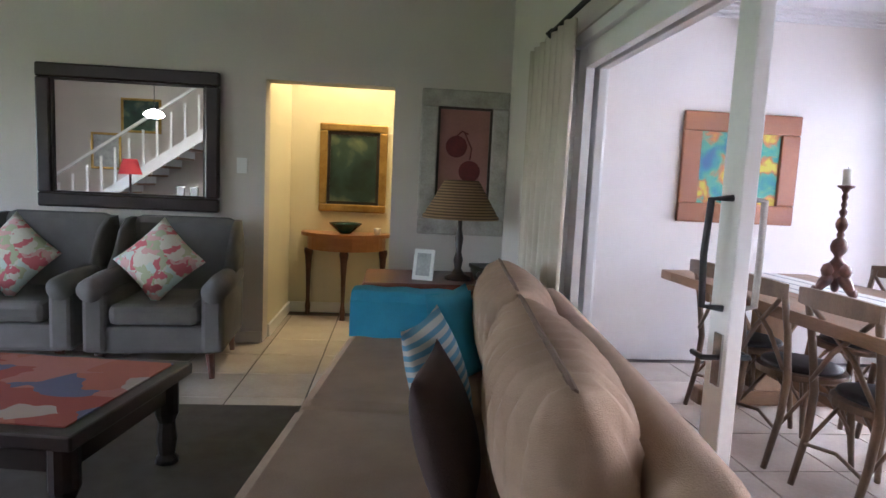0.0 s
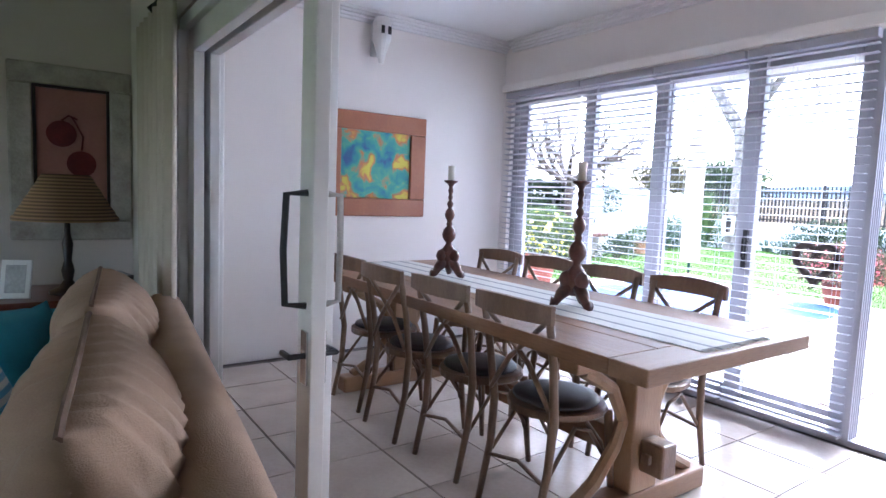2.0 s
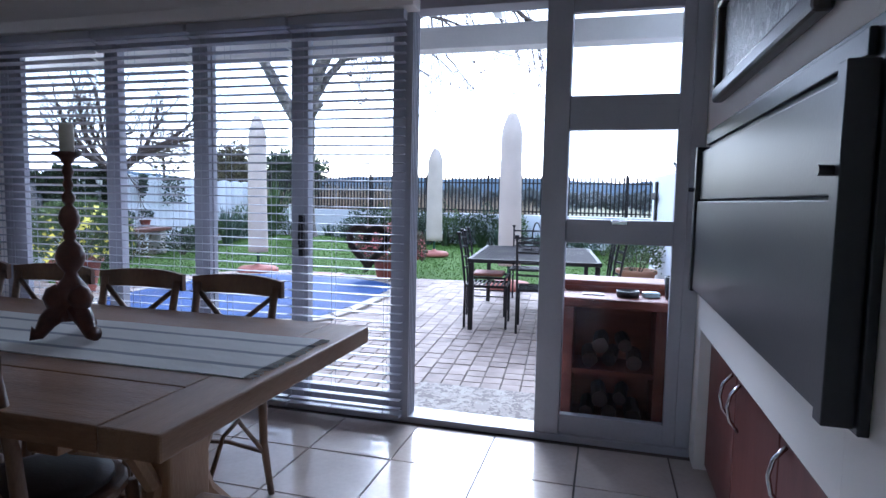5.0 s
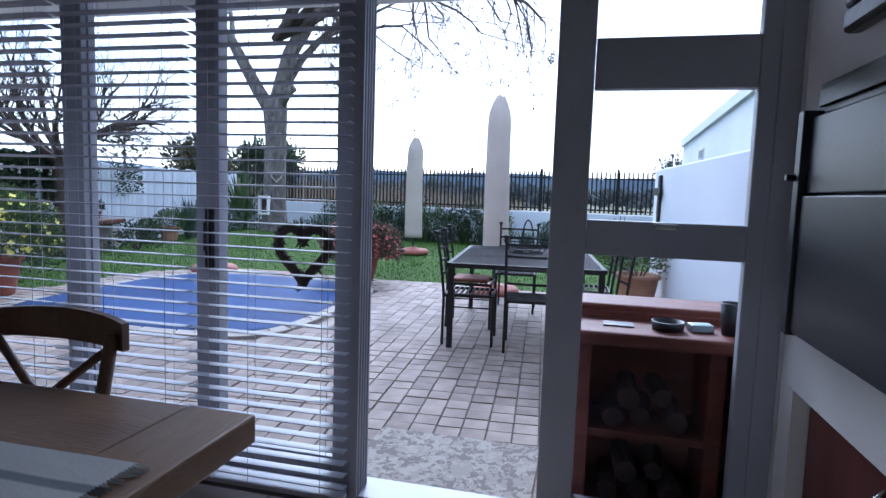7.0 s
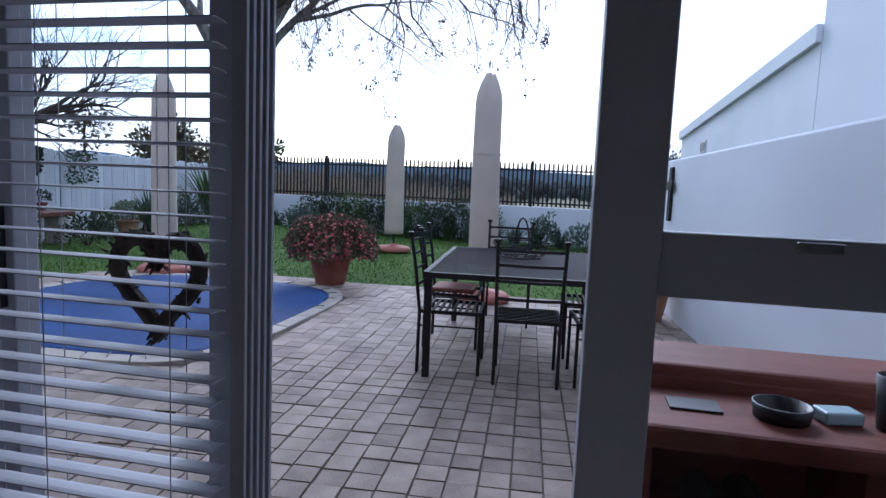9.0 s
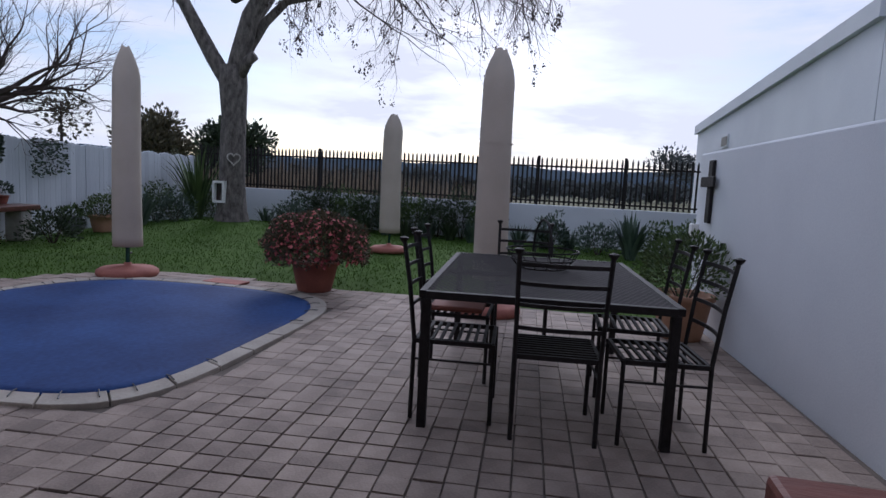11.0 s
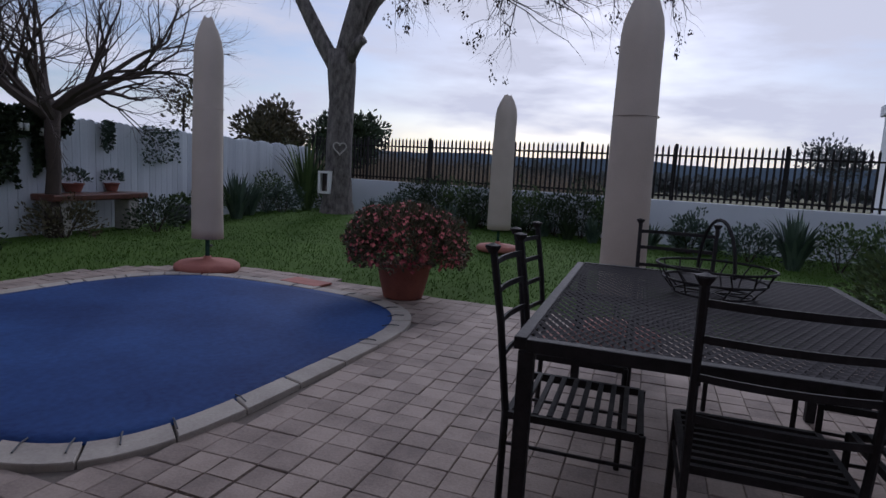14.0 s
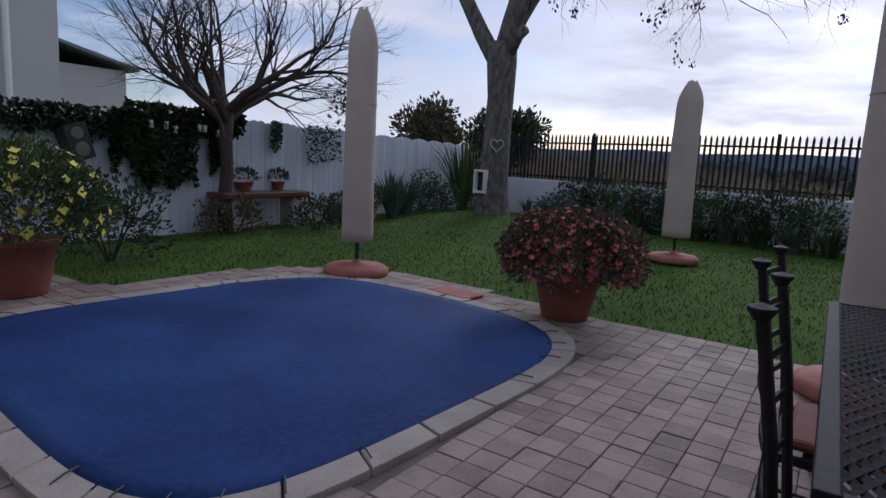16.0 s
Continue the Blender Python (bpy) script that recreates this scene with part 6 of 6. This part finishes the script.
strap("spiky_yucca", 18.1, 11.0, 90, 2.3, M_LEAF, "tall spiky yucca beside the tree", "yucca", "", 0.7, 0.04)
shrub("border_shrub", 12.35, 9.75, 0.42, 0.55, M_LEAFD, 1300, 0.06, "low dark shrub beside the bench", "shrub", "border shrubs")
shrub("border_shrub", 10.9, 9.9, 0.5, 0.55, M_LEAFB, 1300, 0.06, "low bronze shrub at the foot of the bare tree", "shrub", "border shrubs")
shrub("border_shrub", 8.6, 8.6, 0.55, 0.9, M_LEAFD, 2000, 0.06, "dark rounded shrub behind the daisy pot", "shrub", "border shrubs")
shrub("border_shrub", 17.0, 11.4, 0.6, 1.0, M_LEAF, 1600, 0.07, "green shrub at the wall corner", "shrub", "border shrubs")

# ivy on the wall
iv = thing("ivy", pose(0, 0, 0), "dark ivy trailing over the white garden wall", "climber")


def ivy_fn(x0, x1, zt, zb, dens=0.5):
    def f():
        x = random.uniform(x0, x1)
        u = (x - x0) / (x1 - x0)
        lo = zb + (zt - zb) * (0.35 + 0.6 * noise.noise((x * 2.4, 3.1, 0)))
        z = zt - (zt - lo) * random.random() ** 1.2
        return (x, wall_y(x) - 0.06 - random.uniform(0, 0.10), z), (0, -1, -0.2)
    return f


cluster("top_growth", iv, [ivy_fn(7.0, 9.4, 1.62, 1.1), ivy_fn(9.4, 11.4, 1.75, 1.25), ivy_fn(9.2, 9.8, 1.6, 0.3)], 2200, 0.085, M_LEAFD, 0.8)
cluster("hanging_growth", iv, [ivy_fn(9.7, 10.5, 1.6, 0.15), ivy_fn(10.75, 11.05, 1.6, 0.4)], 1700, 0.085, M_LEAFD, 0.8)
cluster("trailing_growth", iv, [ivy_fn(12.0, 12.25, 1.7, 0.9), ivy_fn(12.9, 13.9, 1.7, 0.8)], 420, 0.07, M_BLUELEAF, 0.7)
for k, x in enumerate((9.75, 9.98, 10.12, 10.52, 10.62, 10.85)):
    lt = tagged(finish("tea_light_jar", lathe(bmesh.new(), [(0.03, 0), (0.035, 0.1), (0.03, 0.105), (0.001, 0.1)], 10), M_WHITE, True), "small white glass jar hung on the ivy wall", "jar", "hanging jars")
    lt.location = (x, wall_y(x) - 0.19, 1.42 - 0.05 * (k % 3 == 2))

bench = thing("stone_bench", pose(11.72, 10.28, GZ, 0, 0, 11), "rough timber plank bench on stone pillars", "bench")
part("seat_plank", B(-1.05, 0.85, -0.22, 0.2, 0.5, 0.60, bevel=0.02), M_DARKW, bench, "weathered red-brown plank")
for x in (-0.8, 0.6):
    part("pillar", B(x - 0.13, x + 0.13, -0.15, 0.15, -0.02, 0.499, bevel=0.03), M_LIME, bench)
for x, w in ((11.42, 0.16), (12.2, 0.12)):
    t = thing("potted_plant", pose(x, wall_y(x) - 0.12, 0.541), "small terracotta pot plant on the bench", "potted plant")
    part("pot", lathe(bmesh.new(), pot_profile(w, 0.14), 18), M_TERRA, t, "", True)
    cluster("foliage", t, [dome(0, 0, 0.2, w * 1.4, w * 1.4, 0.16)], 260, 0.06, M_BLUELEAF)
urn = thing("stone_urn", pose(13.45, 10.45, GZ), "dark round stone urn planter by the wall", "urn")
part("bowl", lathe(bmesh.new(), [(0.12, 0), (0.22, 0.1), (0.25, 0.22), (0.18, 0.34), (0.2, 0.36), (0.15, 0.35), (0.01, 0.3)], 18), M_SLATE, urn, "", True)
cluster("foliage", urn, [dome(0, 0, 0.36, 0.16, 0.16, 0.18)], 200, 0.08, M_LEAF)
spk = thing("outdoor_speaker", pose(8.75, wall_y(8.75) - 0.18, 1.18, 0, -18, 11), "tilted black outdoor loudspeaker on the wall", "speaker")
part("cabinet", B(-0.14, 0.14, -0.1, 0.12, -0.22, 0.22, bevel=0.01), M_BLACKP, spk)
for z, r in ((0.11, 0.075), (-0.09, 0.09)):
    part("cone", tube(bmesh.new(), [(0, -0.101, z), (0, -0.112, z)], [r, r * 0.85], 18), M_GREY, spk)

# neighbour's house, far trees, reeds and hills
nh = tagged(new("neighbour_house"), "grey plastered neighbouring house beyond the wall", "house")
part("wall", B(5.0, 12.7, 22, 30, -0.2, 7.5), M_HOUSE, nh)
part("downpipe", tube(bmesh.new(), [(11.4, 21.9, 0), (11.4, 21.9, 7.4)], 0.09, 8), M_WHITE, nh)
part("lean_to", B(12.75, 15.0, 23, 30, -0.2, 3.6), M_HOUSE, nh)
bm = bmesh.new()
ring_mesh(bm, [[(12.71, y, 4.2), (15.3, y, 3.6), (15.3, y, 3.7), (12.71, y, 4.3)] for y in (22.6, 30)])
part("roof", bm, M_CORR, nh)


def crown_tree(x, y, r, h, mt, n, label, size=0.3, trunk=0.12):
    t = thing("far_tree", pose(x, y, 0), label, "tree", "trees beyond the garden")
    part("trunk", tube(bmesh.new(), [(0, 0, -0.3), (0.05, 0.05, h * 0.45), (0, 0, h * 0.75)], [trunk, trunk * 0.8, trunk * 0.4], 7), M_TWIG, t)
    fns = []
    for _ in range(7):
        a, q = random.uniform(0, 6.28), random.uniform(0.1, 0.6)
        fns.append(dome(r * q * math.cos(a), r * q * math.sin(a), h * random.uniform(0.5, 0.78), r * 0.5, r * 0.5, h * 0.2, 0.8, 0.5, -1))
    cluster("crown", t, fns, n // 7, size, mt)


crown_tree(20.3, 14.1, 1.35, 3.3, M_LEAFB, 7500, "dark bronze-leaved bushy tree beyond the wall", 0.16)
crown_tree(24.0, 13.4, 1.6, 3.8, M_LEAFD, 6500, "dark green tree behind the fence", 0.18)
crown_tree(17.0, 14.2, 0.9, 3.8, M_LEAFB, 420, "thin sparsely leaved sapling beyond the wall", 0.14, 0.05)
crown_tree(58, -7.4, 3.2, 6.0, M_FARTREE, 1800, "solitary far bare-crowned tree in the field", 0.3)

vs, fs = [], []
for _ in range(9000):
    y = random.uniform(4, 40)
    x = random.uniform(23.5, 34) + 0.2 * abs(y - 12)
    hgt = random.uniform(1.2, 2.3) * (0.55 + 0.45 * min(1, max(0, (y - 3) / 10)))
    a = random.uniform(0, 3.14)
    dx, dy = 0.03 * math.cos(a), 0.03 * math.sin(a)
    i = len(vs)
    lx, ly = random.uniform(-0.25, 0.25), random.uniform(-0.25, 0.25)
    vs += [(x - dx, y - dy, -0.1), (x + dx, y + dy, -0.1), (x + lx, y + ly, hgt)]
    fs.append((i, i + 1, i + 2))
tagged(raw("reed_bed", vs, fs, M_REED), "tall dry brown reeds beyond the fence", "reeds", kind="stuff")
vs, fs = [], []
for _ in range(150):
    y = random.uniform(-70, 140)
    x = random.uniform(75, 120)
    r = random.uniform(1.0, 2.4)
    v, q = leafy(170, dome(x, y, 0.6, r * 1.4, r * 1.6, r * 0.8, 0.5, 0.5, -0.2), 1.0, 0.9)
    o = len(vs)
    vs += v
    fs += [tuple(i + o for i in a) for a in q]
tagged(raw("far_woods", vs, fs, M_FARTREE), "distant dark belt of trees across the fields, haze greyed into its colour", "woods", kind="stuff")
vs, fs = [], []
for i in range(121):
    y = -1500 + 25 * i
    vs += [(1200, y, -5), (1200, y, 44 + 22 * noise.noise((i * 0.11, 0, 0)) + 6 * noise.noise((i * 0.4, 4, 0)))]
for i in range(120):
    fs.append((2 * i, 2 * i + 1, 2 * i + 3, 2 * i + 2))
tagged(raw("backdrop_hills", vs, fs, M_HILL), "low hills on the horizon, blue-grey haze put into their colour", "hills", kind="structure")

# grass
vs, fs = [], []
count = 0
while count < 60000:
    x, y = random.uniform(7.0, 18.5), random.uniform(-1.4, 11.5)
    count += 1
    if x > fence_x(y) - 0.8 or y > wall_y(x) - 0.3:
        continue
    if pool_value(x, y, 0.62) < 1 or (x < 10.55 and y < 5.2) or (x < 8.0 and y < 9):
        continue
    z = -0.085 + mound(x, y)
    hgt = random.uniform(0.018, 0.045)
    a = random.uniform(0, 6.28)
    dx, dy = 0.006 * math.cos(a), 0.006 * math.sin(a)
    i = len(vs)
    vs += [(x - dx, y - dy, z), (x + dx, y + dy, z), (x + random.uniform(-0.02, 0.02), y + random.uniform(-0.02, 0.02), z + hgt)]
    fs.append((i, i + 1, i + 2))
tagged(raw("grass", vs, fs, M_BLADE), "short mown green lawn grass", "grass", kind="stuff")

# ---- pieces of floor and paving ----
def slab_mesh(name, w, d, h, bev, material):
    bm = B(-w / 2, w / 2, -d / 2, d / 2, -h, 0)
    for v in bm.verts:
        if v.co.z > -h / 2:
            v.co.x -= math.copysign(bev, v.co.x)
            v.co.y -= math.copysign(bev, v.co.y)
    bmesh.ops.recalc_face_normals(bm, faces=bm.faces)
    me = bpy.data.meshes.new(name)
    bm.to_mesh(me)
    bm.free()
    me.materials.append(material)
    return me


tile = slab_mesh("floor_tile", 0.442, 0.438, 0.012, 0.002, M_TILE)
for i in range(-9, 13):
    for j in range(-3, 14):
        x, y = 4.235 - 0.45 * (12 - i) + 0.225, 0.255 + 0.4435 * j - 0.222
        if x > 4.27 or x < -3.2 or y > 6.2 or y < -0.5 or (x > 1.4 and y > 4.75) or (y > 5.0 and not -0.95 < x < 0.7):
            continue
        o = new("floor_tile", tile)
        o.parent = floor
        o.location = (x, y, 0)

paving = tagged(new("pavement_patio"), "weathered grey-brown square clay patio pavers", "paving", kind="structure")
pv = slab_mesh("paver", 0.142, 0.142, 0.05, 0.004, M_PAVER)
rest_v, rest_f, singles = [], [], 0
corner = [(-1, -1), (1, -1), (1, 1), (-1, 1)]
LAY = math.radians(4.0)    # the courses run slightly askew to the house
for i in range(-8, 54):
    for j in range(-10, 78):
        u, v = 4.60 + 0.145 * i - 7.2, -0.24 + 0.145 * j - 2.5
        x, y = 7.2 + u * math.cos(LAY) - v * math.sin(LAY), 2.5 + u * math.sin(LAY) + v * math.cos(LAY)
        if x < 4.58 or y < -0.25 + 0.08 * (x - 7.87):
            continue
        if y > 9.2 or pool_value(x, y, 0.155) < 1:
            continue
        if not ((x < 10.55 and y < 5.2) or pool_value(x, y, 0.66) < 1 or x < 7.95):
            continue
        if x > 10.45 and y < 2.6:
            continue
        z = GZ + random.uniform(-0.004, 0.003)
        if 5.0 < x < 7.6 and 0.4 < y < 3.3 and singles < 300:
            o = new("paver", pv)
            o.parent = paving
            o.matrix_basis = pose(x, y, z, random.uniform(-0.6, 0.6), random.uniform(-0.6, 0.6), 4 + random.uniform(-1, 1) + random.choice((0, 90, 180)))
            singles += 1
        else:
            b = len(rest_v)
            r = LAY + math.radians(random.uniform(-1.2, 1.2))
            for hw, zz in ((0.0710, z - 0.05), (0.0710, z - 0.004), (0.0675, z)):
                for cx, cy in corner:
                    rest_v.append((x + hw * (cx * math.cos(r) - cy * math.sin(r)), y + hw * (cx * math.sin(r) + cy * math.cos(r)), zz))
            for ring in (0, 4):
                for k in range(4):
                    q = (k + 1) % 4
                    rest_f.append((b + ring + k, b + ring + q, b + ring + 4 + q, b + ring + 4 + k))
            rest_f.append((b + 8, b + 9, b + 10, b + 11))
o = raw("pavers", rest_v, rest_f, M_PAVERJ)
o.parent = paving
o["kind"] = "stuff"
bm = B(4.5, 10.5, -0.45, 3.3, -0.2, GZ - 0.012)
box(bm, 4.5, 7.9, 3.3, 9.2, -0.2, GZ - 0.0122)
part("sand_bed", bm, M_SAND, paving)
bm = bmesh.new()
ring_mesh(bm, [[(x, y, -0.18) for x, y in pool_ring(0.64)], [(x, y, GZ - 0.0124) for x, y in pool_ring(0.64)], [(x, y, GZ - 0.0124) for x, y in pool_ring(0.02)]], cap=False)
part("pool_bed", bm, M_SAND, paving)

coping = tagged(new("pavement_coping"), "pale sandstone coping round the swimming pool", "pool coping", kind="structure")
inner, outer = pool_ring(0.0, 288), pool_ring(0.15, 288)
acc, last = 0.0, 0
for i in range(1, 289):
    a, b = inner[i % 288], inner[i - 1]
    acc += math.hypot(a[0] - b[0], a[1] - b[1])
    if acc > 0.34 or i == 288:
        z = GZ + 0.022 + random.uniform(-0.003, 0.003)
        ids = [k % 288 for k in range(last, i + 1)]
        bm = bmesh.new()
        g = 0.008
        cxm = sum(inner[k][0] + outer[k][0] for k in ids) / (2 * len(ids))
        cym = sum(inner[k][1] + outer[k][1] for k in ids) / (2 * len(ids))
        loop = [inner[k] for k in ids] + [outer[k] for k in ids[::-1]]
        loop = [(x + (cxm - x) * 0.03, y + (cym - y) * 0.03) for x, y in loop]
        ring_mesh(bm, [[(x, y, GZ - 0.06) for x, y in loop], [(x, y, z - 0.006) for x, y in loop], [(x + (cxm - x) * 0.03, y + (cym - y) * 0.03, z) for x, y in loop]])
        part("coping_stone", bm, M_COPING, coping)
        acc, last = 0.0, i
